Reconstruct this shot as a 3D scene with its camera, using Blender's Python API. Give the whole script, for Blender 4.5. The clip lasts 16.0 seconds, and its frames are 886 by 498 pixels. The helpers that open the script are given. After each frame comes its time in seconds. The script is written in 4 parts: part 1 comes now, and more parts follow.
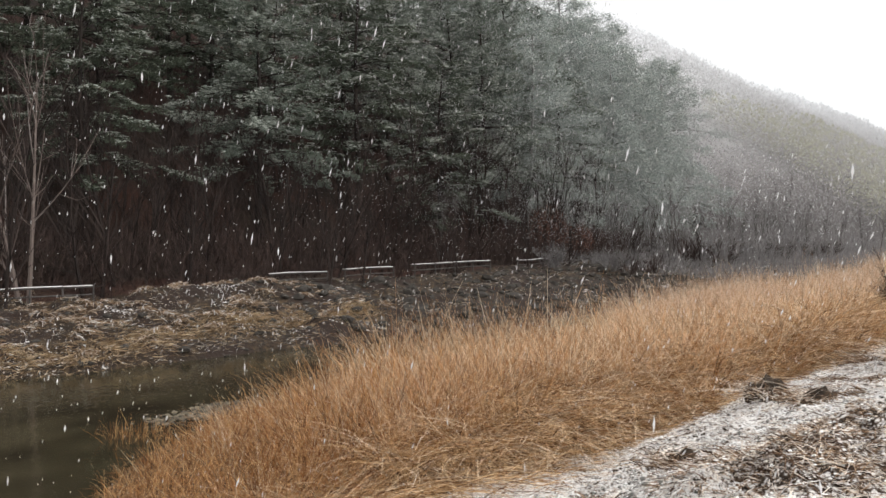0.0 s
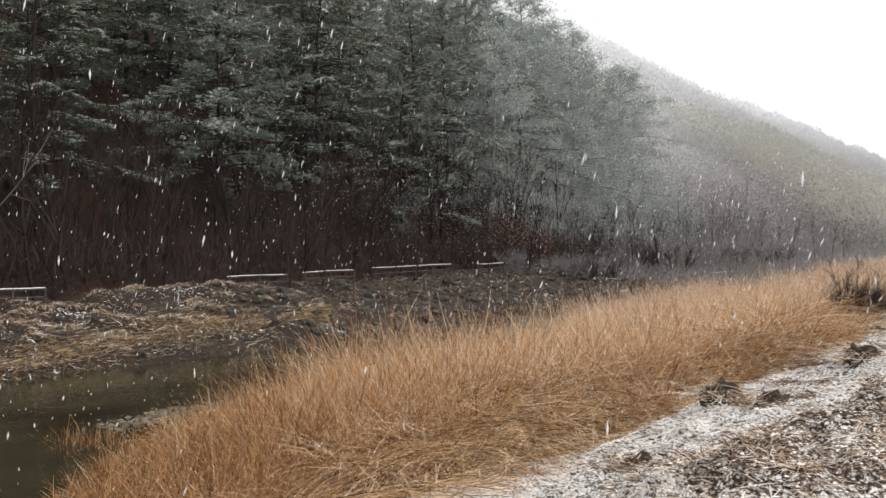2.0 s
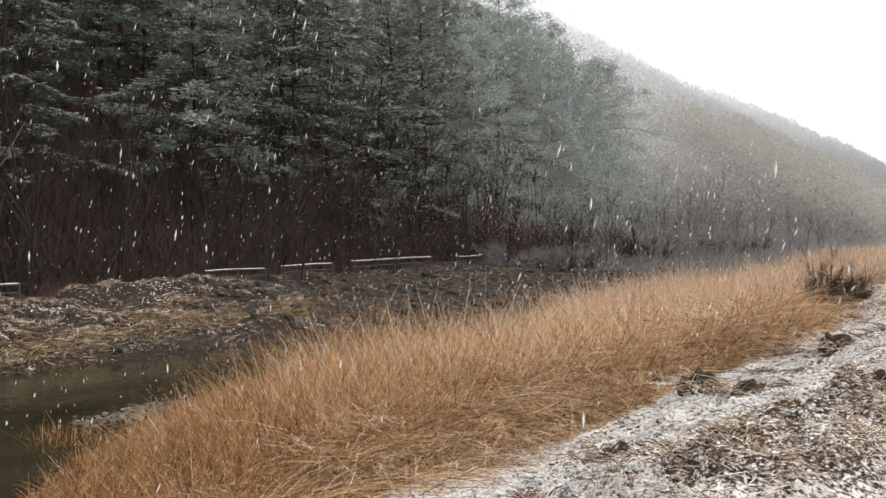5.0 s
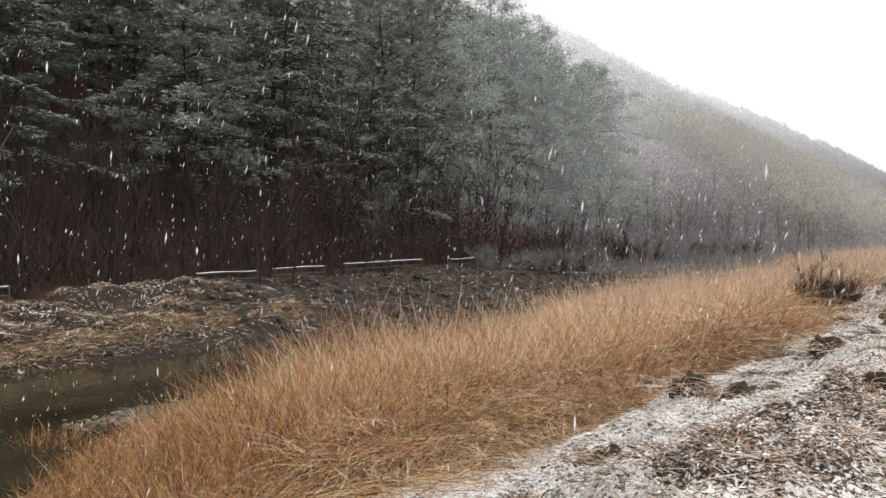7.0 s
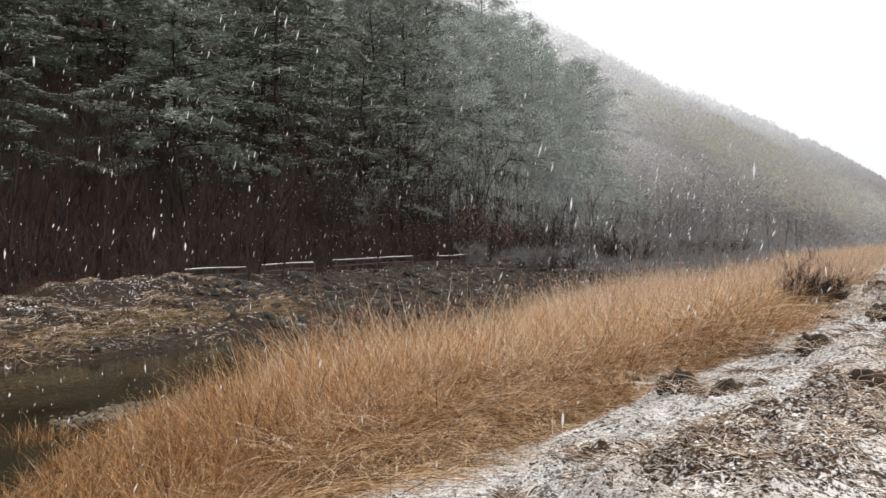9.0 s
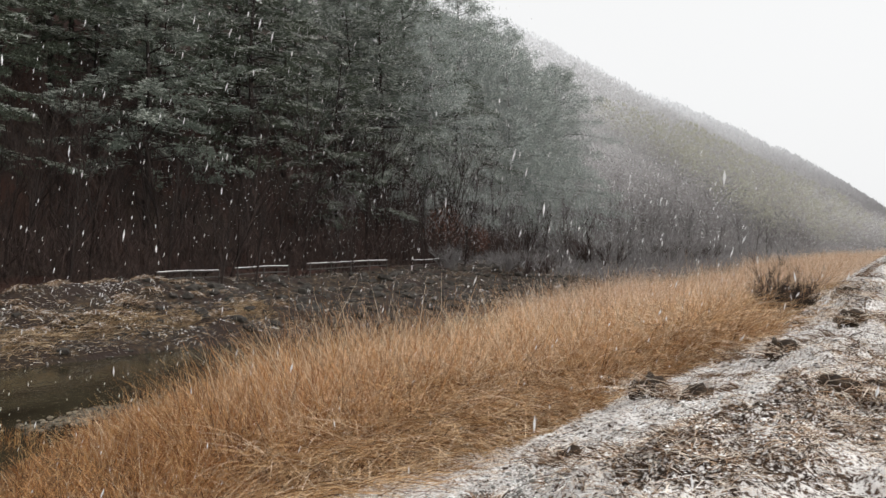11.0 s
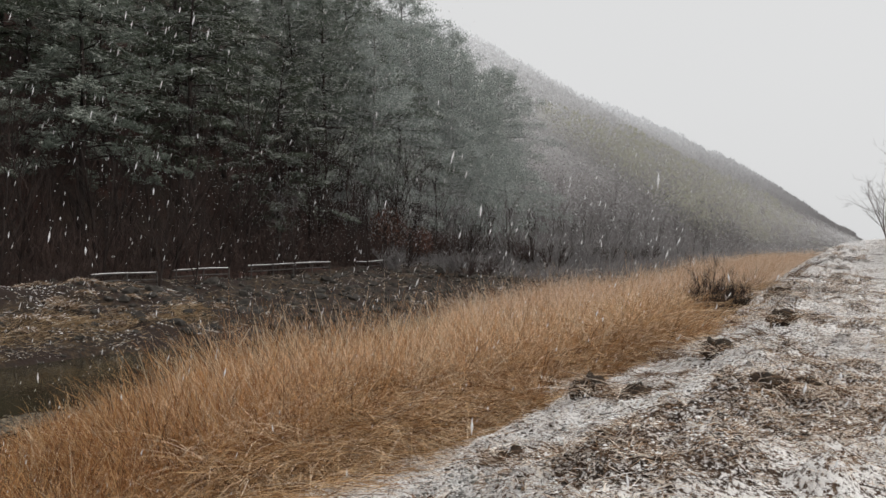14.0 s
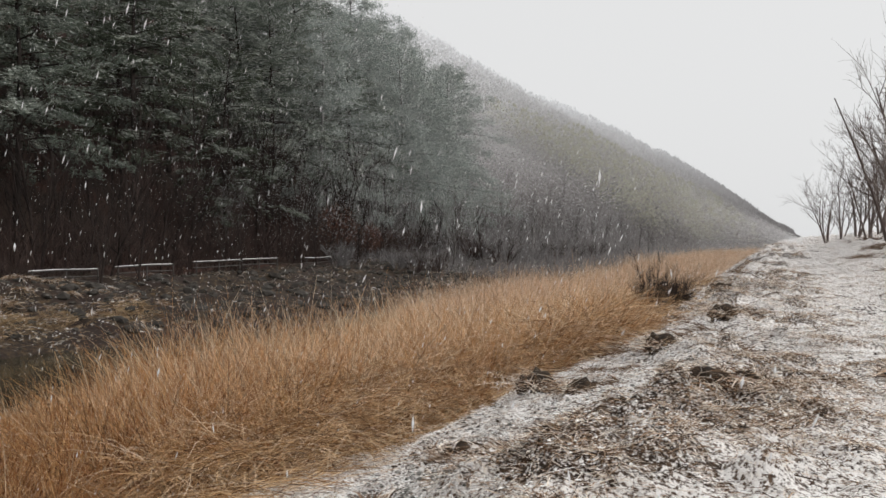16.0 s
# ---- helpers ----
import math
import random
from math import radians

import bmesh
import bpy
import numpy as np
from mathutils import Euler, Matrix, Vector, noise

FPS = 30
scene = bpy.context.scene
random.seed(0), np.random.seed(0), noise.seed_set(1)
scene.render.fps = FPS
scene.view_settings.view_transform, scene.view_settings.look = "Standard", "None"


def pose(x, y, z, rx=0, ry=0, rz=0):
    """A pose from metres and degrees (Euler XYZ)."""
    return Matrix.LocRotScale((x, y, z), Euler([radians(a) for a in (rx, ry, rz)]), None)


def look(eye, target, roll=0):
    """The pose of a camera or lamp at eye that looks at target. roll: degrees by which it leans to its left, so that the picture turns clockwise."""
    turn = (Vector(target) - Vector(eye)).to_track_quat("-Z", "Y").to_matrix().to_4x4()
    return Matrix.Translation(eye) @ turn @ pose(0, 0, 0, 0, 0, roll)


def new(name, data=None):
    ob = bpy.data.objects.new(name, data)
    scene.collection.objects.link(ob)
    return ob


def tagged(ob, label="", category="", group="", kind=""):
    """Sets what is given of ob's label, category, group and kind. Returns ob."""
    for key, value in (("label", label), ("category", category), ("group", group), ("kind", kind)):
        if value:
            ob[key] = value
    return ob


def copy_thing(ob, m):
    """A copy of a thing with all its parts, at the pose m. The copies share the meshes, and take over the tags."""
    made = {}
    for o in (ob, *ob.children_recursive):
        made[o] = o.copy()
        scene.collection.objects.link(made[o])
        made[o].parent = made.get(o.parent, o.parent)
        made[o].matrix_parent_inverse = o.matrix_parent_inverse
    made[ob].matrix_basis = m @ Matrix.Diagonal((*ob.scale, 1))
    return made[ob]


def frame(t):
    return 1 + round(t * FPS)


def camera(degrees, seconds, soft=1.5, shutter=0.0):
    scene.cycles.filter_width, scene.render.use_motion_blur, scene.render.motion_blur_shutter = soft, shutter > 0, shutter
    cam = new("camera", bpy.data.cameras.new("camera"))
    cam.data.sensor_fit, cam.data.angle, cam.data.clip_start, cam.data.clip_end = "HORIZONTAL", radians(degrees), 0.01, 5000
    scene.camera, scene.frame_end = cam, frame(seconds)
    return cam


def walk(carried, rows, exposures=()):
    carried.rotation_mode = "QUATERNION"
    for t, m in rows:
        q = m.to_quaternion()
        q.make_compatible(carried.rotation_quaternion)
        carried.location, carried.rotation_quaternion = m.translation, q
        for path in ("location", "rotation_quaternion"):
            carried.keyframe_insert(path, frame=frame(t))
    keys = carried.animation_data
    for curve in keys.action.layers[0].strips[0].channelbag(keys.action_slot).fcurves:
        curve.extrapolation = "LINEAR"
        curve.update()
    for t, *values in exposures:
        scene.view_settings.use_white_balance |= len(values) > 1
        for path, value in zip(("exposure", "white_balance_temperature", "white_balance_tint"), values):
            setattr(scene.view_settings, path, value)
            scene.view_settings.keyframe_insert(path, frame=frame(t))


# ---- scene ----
# World: y runs along the valley, x to the right of the levee, the eye stands over the levee's path.
cam = camera(57.5, 16.0)
EYE = 1.55
ROWS = [
    (0.0, -0.002, -0.058, 37.86, -1.18, -0.09),
    (0.5, -0.001, -0.047, 37.03, -1.24, -0.11),
    (1.0, -0.000, -0.038, 36.14, -1.30, -0.31),
    (1.5, 0.000, -0.031, 35.45, -1.10, -0.52),
    (2.0, 0.001, -0.024, 35.13, -0.91, -0.47),
    (2.5, 0.002, -0.018, 35.11, -0.97, -0.40),
    (3.0, 0.002, -0.014, 34.86, -1.13, -0.25),
    (3.5, 0.002, -0.010, 34.37, -1.30, -0.21),
    (4.0, 0.003, -0.007, 34.07, -1.45, -0.21),
    (6.5, 0.004, 0.001, 33.18, -1.29, -0.07),
    (7.0, 0.004, 0.001, 33.09, -1.24, -0.15),
    (7.5, 0.005, 0.001, 33.21, -1.09, -0.23),
    (8.0, 0.005, 0.001, 33.25, -1.13, -0.38),
    (8.5, 0.006, 0.001, 32.96, -1.37, -0.46),
    (9.0, 0.007, 0.002, 32.38, -1.47, -0.40),
    (11.5, 0.013, 0.007, 30.19, -1.12, -0.80),
    (12.0, 0.014, 0.010, 29.64, -1.18, -0.66),
    (12.5, 0.016, 0.014, 28.81, -1.12, -0.61),
    (13.0, 0.019, 0.018, 27.97, -1.04, -0.69),
    (13.5, 0.021, 0.023, 27.28, -1.01, -0.78),
    (14.0, 0.024, 0.029, 26.63, -0.98, -0.84),
    (14.5, 0.027, 0.036, 25.71, -0.82, -0.80),
    (15.0, 0.030, 0.044, 24.73, -0.87, -0.83),
    (15.5, 0.034, 0.054, 23.80, -1.09, -0.90),
    (16.0, 0.038, 0.065, 23.05, -1.19, -0.96),
]
EXPOSURES = [(0.0, 0.34), (4.0, 0.36), (7.0, 0.34), (9.0, 0.32), (11.5, 0.17), (14.0, -0.16), (14.5, -0.38), (15.0, -0.2), (16.0, -0.07)]
walk(cam, [(t, pose(x, y, EYE, 90 + pitch, roll, yaw)) for t, x, y, yaw, pitch, roll in ROWS], EXPOSURES)

# ---------------------------------------------------------------- light
world = bpy.data.worlds.new("overcast")
scene.world = world
world.use_nodes = True
wn, wl = world.node_tree.nodes, world.node_tree.links
sky = wn.new("ShaderNodeTexSky")
sky.sky_type = "NISHITA"
sky.sun_disc = False
sky.sun_elevation, sky.sun_rotation = radians(42), radians(60)
sky.air_density, sky.dust_density, sky.ozone_density = 1.0, 6.0, 0.5
grey = wn.new("ShaderNodeHueSaturation")
grey.inputs["Saturation"].default_value = 0.06
veil = wn.new("ShaderNodeMix")
veil.data_type = "RGBA"
veil.inputs[0].default_value = 0.88
veil.inputs["B"].default_value = (8.75, 8.8, 8.85, 1)
wl.new(sky.outputs[0], grey.inputs["Color"])
wl.new(grey.outputs[0], veil.inputs["A"])
wl.new(veil.outputs["Result"], wn["Background"].inputs["Color"])
wn["Background"].inputs["Strength"].default_value = 0.1

sun = new("sun", bpy.data.lights.new("sun", "SUN"))
sun.data.energy, sun.data.angle, sun.data.color = 1.5, radians(50), (1.0, 0.96, 0.9)
sun.matrix_world = look((60, 30, 70), (0, 30, 0))


# ---------------------------------------------------------------- materials
def ramp_node(nt, stops):
    r = nt.nodes.new("ShaderNodeValToRGB")
    e = r.color_ramp.elements
    while len(e) < len(stops):
        e.new(0.5)
    for el, (p, c) in zip(e, stops):
        el.position, el.color = p, (*c, 1)
    return r


def surface(name, stops, scale=4.0, detail=6.0, rough=0.85, bump=0.0, bump_scale=None, island=0.0, patch=None, patch_scale=0.3,
            snow=None, haze_line=None, specular=0.3, distort=0.0, stretch=(1, 1, 1), translucent=0.0):
    """A mottled surface: a noise through a ramp of colours, shifted piece by piece (island), mixed with a second colour
    in larger patches,
    with a dusting of snow: (share, scale, edge), and with haze put into the colour, whiter uphill: (lowest height,
    highest, share)."""
    m = bpy.data.materials.new(name)
    m.use_nodes = True
    nt = m.node_tree
    n, l = nt.nodes, nt.links
    bs = n["Principled BSDF"]
    bs.inputs["Roughness"].default_value = rough
    bs.inputs["Specular IOR Level"].default_value = specular
    co = n.new("ShaderNodeTexCoord")
    mp = n.new("ShaderNodeMapping")
    mp.inputs["Scale"].default_value = stretch
    l.new(co.outputs["Object"], mp.inputs[0])
    ns = n.new("ShaderNodeTexNoise")
    ns.inputs["Scale"].default_value, ns.inputs["Detail"].default_value, ns.inputs["Distortion"].default_value = scale, detail, distort
    l.new(mp.outputs[0], ns.inputs["Vector"])
    fac = ns.outputs["Fac"]
    if island:
        geo = n.new("ShaderNodeNewGeometry")
        mx = n.new("ShaderNodeMix")
        mx.inputs[0].default_value = island
        l.new(fac, mx.inputs["A"])
        l.new(geo.outputs["Random Per Island"], mx.inputs["B"])
        fac = mx.outputs["Result"]
    rp = ramp_node(nt, stops)
    l.new(fac, rp.inputs[0])
    col = rp.outputs[0]
    if patch:
        n2 = n.new("ShaderNodeTexNoise")
        n2.inputs["Scale"].default_value, n2.inputs["Detail"].default_value = patch_scale, 4
        l.new(co.outputs["Object"], n2.inputs["Vector"])
        r2 = ramp_node(nt, [(0.44, (0, 0, 0)), (0.6, (1, 1, 1))])
        l.new(n2.outputs["Fac"], r2.inputs[0])
        mx = n.new("ShaderNodeMix")
        mx.data_type = "RGBA"
        l.new(r2.outputs[0], mx.inputs[0])
        l.new(col, mx.inputs["A"])
        mx.inputs["B"].default_value = (*patch, 1)
        col = mx.outputs["Result"]
    if snow:
        share, sscale, edge = snow
        n3 = n.new("ShaderNodeTexNoise")
        n3.inputs["Scale"].default_value, n3.inputs["Detail"].default_value, n3.inputs["Roughness"].default_value = sscale, 8, 0.65
        l.new(co.outputs["Object"], n3.inputs["Vector"])
        r3 = ramp_node(nt, [(max(0, 1 - share - edge), (0, 0, 0)), (min(1, 1 - share + edge), (1, 1, 1))])
        l.new(n3.outputs["Fac"], r3.inputs[0])
        mx = n.new("ShaderNodeMix")
        mx.data_type = "RGBA"
        l.new(r3.outputs[0], mx.inputs[0])
        l.new(col, mx.inputs["A"])
        mx.inputs["B"].default_value = (0.88, 0.85, 0.83, 1)
        col = mx.outputs["Result"]
    # blends the base colour towards white with height, as haze would
    if haze_line:
        low, high, most = haze_line
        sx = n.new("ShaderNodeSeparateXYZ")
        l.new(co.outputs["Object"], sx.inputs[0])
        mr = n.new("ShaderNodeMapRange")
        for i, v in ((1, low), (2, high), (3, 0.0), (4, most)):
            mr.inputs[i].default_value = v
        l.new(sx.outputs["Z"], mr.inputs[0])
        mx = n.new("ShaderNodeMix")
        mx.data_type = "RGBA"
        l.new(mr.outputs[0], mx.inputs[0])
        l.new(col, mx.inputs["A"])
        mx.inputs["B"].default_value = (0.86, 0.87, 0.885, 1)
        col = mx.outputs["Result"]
    l.new(col, bs.inputs["Base Color"])
    if bump:
        nb = n.new("ShaderNodeTexNoise")
        nb.inputs["Scale"].default_value, nb.inputs["Detail"].default_value = bump_scale or scale * 3, 8
        l.new(mp.outputs[0], nb.inputs["Vector"])
        b = n.new("ShaderNodeBump")
        b.inputs["Strength"].default_value, b.inputs["Distance"].default_value = bump, 0.05
        l.new(nb.outputs["Fac"], b.inputs["Height"])
        l.new(b.outputs[0], bs.inputs["Normal"])
    if translucent:
        tr = n.new("ShaderNodeBsdfTranslucent")
        l.new(col, tr.inputs["Color"])
        ms = n.new("ShaderNodeMixShader")
        ms.inputs[0].default_value = translucent
        l.new(bs.outputs[0], ms.inputs[1])
        l.new(tr.outputs[0], ms.inputs[2])
        l.new(ms.outputs[0], n["Material Output"].inputs["Surface"])
    return m


M_LEVEE = surface("snowy_turf", [(0.3, (0.02, 0.012, 0.008)), (0.5, (0.085, 0.055, 0.036)), (0.7, (0.22, 0.15, 0.097))], 14, bump=0.9, bump_scale=30,
                  patch=(0.1, 0.06, 0.038), patch_scale=0.7, snow=(0.53, 30.0, 0.04))
M_MAT = surface("matted_dead_turf", [(0.3, (0.014, 0.008, 0.005)), (0.5, (0.06, 0.036, 0.022)), (0.7, (0.17, 0.11, 0.068))], 16, bump=0.9, bump_scale=34,
                snow=(0.45, 32.0, 0.05))
M_BED = surface("reed_litter", [(0.3, (0.03, 0.016, 0.007)), (0.5, (0.1, 0.055, 0.022)), (0.7, (0.22, 0.125, 0.055))], 6, bump=0.7, snow=(0.2, 3.0, 0.08))
M_RIVERBED = surface("river_bed", [(0.3, (0.03, 0.03, 0.02)), (0.7, (0.1, 0.09, 0.06))], 2.5, bump=0.6)
M_BANK = surface("bank_soil", [(0.3, (0.01, 0.007, 0.005)), (0.5, (0.03, 0.02, 0.013)), (0.7, (0.1, 0.066, 0.036))], 5.0, bump=1.0, bump_scale=12,
                 patch=(0.025, 0.015, 0.011), patch_scale=0.6, snow=(0.32, 4.2, 0.07))
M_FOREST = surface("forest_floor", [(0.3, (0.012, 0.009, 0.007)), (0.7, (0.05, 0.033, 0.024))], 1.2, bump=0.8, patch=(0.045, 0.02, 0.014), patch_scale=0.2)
# the hillside's colour whitens uphill to imitate haze
M_HILL = surface("hazed_hillside", [(0.3, (0.13, 0.123, 0.122)), (0.7, (0.19, 0.18, 0.179))], 0.25, haze_line=(10, 60, 0.95))
M_WATER = surface("river_water", [(0.3, (0.018, 0.015, 0.008)), (0.7, (0.062, 0.052, 0.03))], 0.8, rough=0.07, specular=0.4, bump=0.16, bump_scale=6,
                  stretch=(1, 0.45, 1))
M_REED = surface("dry_reed", [(0.16, (0.09, 0.04, 0.016)), (0.36, (0.5, 0.25, 0.112)), (0.55, (0.84, 0.5, 0.25)), (0.72, (0.98, 0.83, 0.62))], 1.5,
                 rough=0.7, island=0.78, translucent=0.32)
M_RUSSETREED = surface("russet_reed", [(0.2, (0.035, 0.013, 0.005)), (0.45, (0.24, 0.095, 0.03)), (0.66, (0.54, 0.25, 0.085)), (0.82, (0.9, 0.6, 0.31))], 2.2,
                       rough=0.75, island=0.8, translucent=0.25)
# a paler reed colour for the distance, haze included in it
M_PALEREED = surface("hazed_reed", [(0.24, (0.34, 0.2, 0.12)), (0.42, (0.66, 0.44, 0.28)), (0.6, (0.82, 0.62, 0.45)), (0.78, (0.93, 0.82, 0.7))], 2.2,
                     rough=0.75, island=0.6, translucent=0.35)
M_STRAW = surface("flattened_straw", [(0.2, (0.08, 0.035, 0.013)), (0.45, (0.42, 0.235, 0.1)), (0.7, (0.78, 0.55, 0.32)), (0.95, (0.9, 0.82, 0.72))], 2.0,
                  rough=0.75, island=0.75, translucent=0.15)
M_TURF = surface("frosted_turf_blades", [(0.2, (0.05, 0.03, 0.019)), (0.34, (0.26, 0.16, 0.1)), (0.46, (0.62, 0.46, 0.34)), (0.52, (0.9, 0.82, 0.75)), (0.6, (0.96, 0.915, 0.875))],
                 5, rough=0.85, island=0.8)
M_DEADTURF = surface("dead_turf_blades", [(0.2, (0.04, 0.021, 0.012)), (0.38, (0.21, 0.12, 0.07)), (0.54, (0.5, 0.335, 0.21)), (0.7, (0.88, 0.79, 0.69))],
                     5, rough=0.85, island=0.8)
M_BANKGRASS = surface("dead_bank_grass", [(0.1, (0.05, 0.033, 0.02)), (0.36, (0.17, 0.115, 0.065)), (0.47, (0.52, 0.41, 0.27)), (0.57, (0.74, 0.67, 0.56)), (0.7, (0.88, 0.86, 0.83))], 1.1,
                      rough=0.85, island=0.55, patch=(0.13, 0.083, 0.055), patch_scale=0.7)
M_PALEGRASS = surface("pale_shore_grass", [(0.2, (0.08, 0.052, 0.025)), (0.45, (0.33, 0.22, 0.12)), (0.7, (0.6, 0.46, 0.3)), (0.9, (0.76, 0.67, 0.54))], 1.3, rough=0.85, island=0.5)
M_SNOW = surface("fresh_snow", [(0.3, (0.86, 0.85, 0.84)), (0.7, (0.92, 0.91, 0.9))], 5, rough=0.6, bump=0.3)
M_FLAKE = surface("snowflake", [(0.3, (0.88, 0.88, 0.9)), (0.7, (0.94, 0.94, 0.94))], 40, rough=0.6, translucent=0.5)
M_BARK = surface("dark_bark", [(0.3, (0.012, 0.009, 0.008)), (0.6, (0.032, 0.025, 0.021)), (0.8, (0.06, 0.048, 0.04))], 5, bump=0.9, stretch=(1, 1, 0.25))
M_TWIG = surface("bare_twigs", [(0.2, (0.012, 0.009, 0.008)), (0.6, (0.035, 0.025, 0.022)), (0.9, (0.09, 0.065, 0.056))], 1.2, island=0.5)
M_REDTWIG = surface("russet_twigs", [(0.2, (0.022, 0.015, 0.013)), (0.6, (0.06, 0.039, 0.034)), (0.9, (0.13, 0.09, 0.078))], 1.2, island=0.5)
M_LEVEETWIG = surface("grey_brown_bark", [(0.2, (0.075, 0.056, 0.05)), (0.6, (0.17, 0.135, 0.12)), (0.9, (0.4, 0.37, 0.36))], 2.5, island=0.4, bump=0.5)
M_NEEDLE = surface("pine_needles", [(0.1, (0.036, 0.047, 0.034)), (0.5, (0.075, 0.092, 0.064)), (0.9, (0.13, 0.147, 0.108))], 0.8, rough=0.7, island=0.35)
# two paler copies of the needles, with haze painted into the base colour
M_HAZENEEDLE = surface("hazed_pine_needles", [(0.1, (0.085, 0.103, 0.085)), (0.5, (0.15, 0.175, 0.147)), (0.9, (0.215, 0.243, 0.207))], 0.8, rough=0.75, island=0.35)
M_PALENEEDLE = surface("pale_hazed_pine_needles", [(0.1, (0.28, 0.315, 0.295)), (0.5, (0.375, 0.415, 0.39)), (0.9, (0.47, 0.51, 0.48))], 0.8, rough=0.8, island=0.35)
M_FROST = surface("snow_on_needles", [(0.1, (0.22, 0.245, 0.21)), (0.9, (0.52, 0.55, 0.5))], 1.2, rough=0.8, island=0.6)
# both far-wood colours are paled to hold the haze over the hill
M_FARWOOD = surface("hazed_far_wood", [(0.2, (0.33, 0.315, 0.316)), (0.8, (0.42, 0.405, 0.406))], 0.03, rough=0.9, island=0.1, translucent=0.5, haze_line=(10, 60, 0.97))
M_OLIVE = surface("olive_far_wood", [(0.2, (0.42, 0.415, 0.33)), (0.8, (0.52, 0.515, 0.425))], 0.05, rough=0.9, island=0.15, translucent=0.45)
# far bark and twig colours, greyed and paled in place of haze
M_HAZEBARK = surface("hazed_bark", [(0.2, (0.16, 0.155, 0.15)), (0.8, (0.28, 0.275, 0.27))], 1.2, island=0.4)
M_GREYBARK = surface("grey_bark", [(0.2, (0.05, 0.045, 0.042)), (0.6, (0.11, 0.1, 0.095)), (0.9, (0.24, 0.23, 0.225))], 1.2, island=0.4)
M_HAZETWIG = surface("hazed_twigs", [(0.2, (0.18, 0.17, 0.169)), (0.6, (0.27, 0.257, 0.255)), (0.9, (0.42, 0.405, 0.4))], 1.2, island=0.4, translucent=0.3)
M_ROCK = surface("dark_river_rock", [(0.3, (0.025, 0.022, 0.019)), (0.6, (0.06, 0.053, 0.046)), (0.8, (0.13, 0.118, 0.103))], 4, bump=0.8, snow=(0.31, 4, 0.05))
M_PEBBLE = surface("pebble", [(0.1, (0.05, 0.05, 0.045)), (0.5, (0.15, 0.145, 0.13)), (0.9, (0.36, 0.35, 0.33))], 12, island=0.6, bump=0.3, snow=(0.46, 8, 0.06))
M_SHINGLE = surface("wet_shingle", [(0.1, (0.03, 0.024, 0.016)), (0.5, (0.1, 0.082, 0.058)), (0.9, (0.26, 0.22, 0.16))], 8, island=0.6, rough=0.5, bump=0.3)
M_RAIL = surface("weathered_rail", [(0.3, (0.04, 0.037, 0.034)), (0.7, (0.11, 0.1, 0.095))], 6, rough=0.6, bump=0.2)
M_CLOD = surface("dark_earth_clod", [(0.3, (0.018, 0.012, 0.008)), (0.7, (0.08, 0.055, 0.036))], 8, bump=0.9, snow=(0.3, 6, 0.05))


# ---------------------------------------------------------------- mesh helpers
class Geo:
    """Vertices, quads and triangles gathered from arrays."""

    def __init__(self):
        self.v, self.q, self.t, self.n = [], [], [], 0

    def add(self, v, q=None, t=None):
        v = np.asarray(v, float).reshape(-1, 3)
        if q is not None and len(q):
            self.q.append(np.asarray(q) + self.n)
        if t is not None and len(t):
            self.t.append(np.asarray(t) + self.n)
        self.v.append(v)
        self.n += len(v)

    def mesh(self, name, material, smooth=False):
        me = bpy.data.meshes.new(name)
        v = np.concatenate(self.v)
        q = np.concatenate(self.q) if self.q else np.zeros((0, 4), int)
        t = np.concatenate(self.t) if self.t else np.zeros((0, 3), int)
        me.vertices.add(len(v))
        me.vertices.foreach_set("co", v.astype(np.float32).ravel())
        loops = np.concatenate([q.ravel(), t.ravel()]).astype(np.int32)
        me.loops.add(len(loops))
        me.loops.foreach_set("vertex_index", loops)
        count = np.concatenate([np.full(len(q), 4), np.full(len(t), 3)]).astype(np.int32)
        me.polygons.add(len(count))
        me.polygons.foreach_set("loop_start", np.concatenate([[0], np.cumsum(count)[:-1]]).astype(np.int32))
        me.polygons.foreach_set("use_smooth", np.full(len(count), smooth))
        for one in material if isinstance(material, list) else [material]:
            me.materials.append(one)
        me.update(calc_edges=True)
        return me


def part(name, geo, material, parent=None, label="", smooth=False):
    ob = new(name, geo.mesh(name, material, smooth))
    ob.parent = parent
    return tagged(ob, label)


def tube(geo, points, radii, sides=5):
    """A tapered tube along points."""
    p = np.asarray(points, float)
    d = np.gradient(p, axis=0)
    d /= np.linalg.norm(d, axis=1)[:, None] + 1e-9
    up = np.where(np.abs(d[:, 2:3]) > 0.9, [[1.0, 0, 0]], [[0, 0, 1.0]])
    a = np.cross(d, up)
    a /= np.linalg.norm(a, axis=1)[:, None] + 1e-9
    b = np.cross(d, a)
    ang = np.linspace(0, 2 * np.pi, sides, endpoint=False)
    ring = (a[:, None] * np.cos(ang)[None, :, None] + b[:, None] * np.sin(ang)[None, :, None]) * np.asarray(radii)[:, None, None] + p[:, None]
    k, j = np.meshgrid(np.arange(len(p) - 1), np.arange(sides), indexing="ij")
    q = np.stack([k * sides + j, k * sides + (j + 1) % sides, (k + 1) * sides + (j + 1) % sides, (k + 1) * sides + j], -1).reshape(-1, 4)
    geo.add(ring, q)


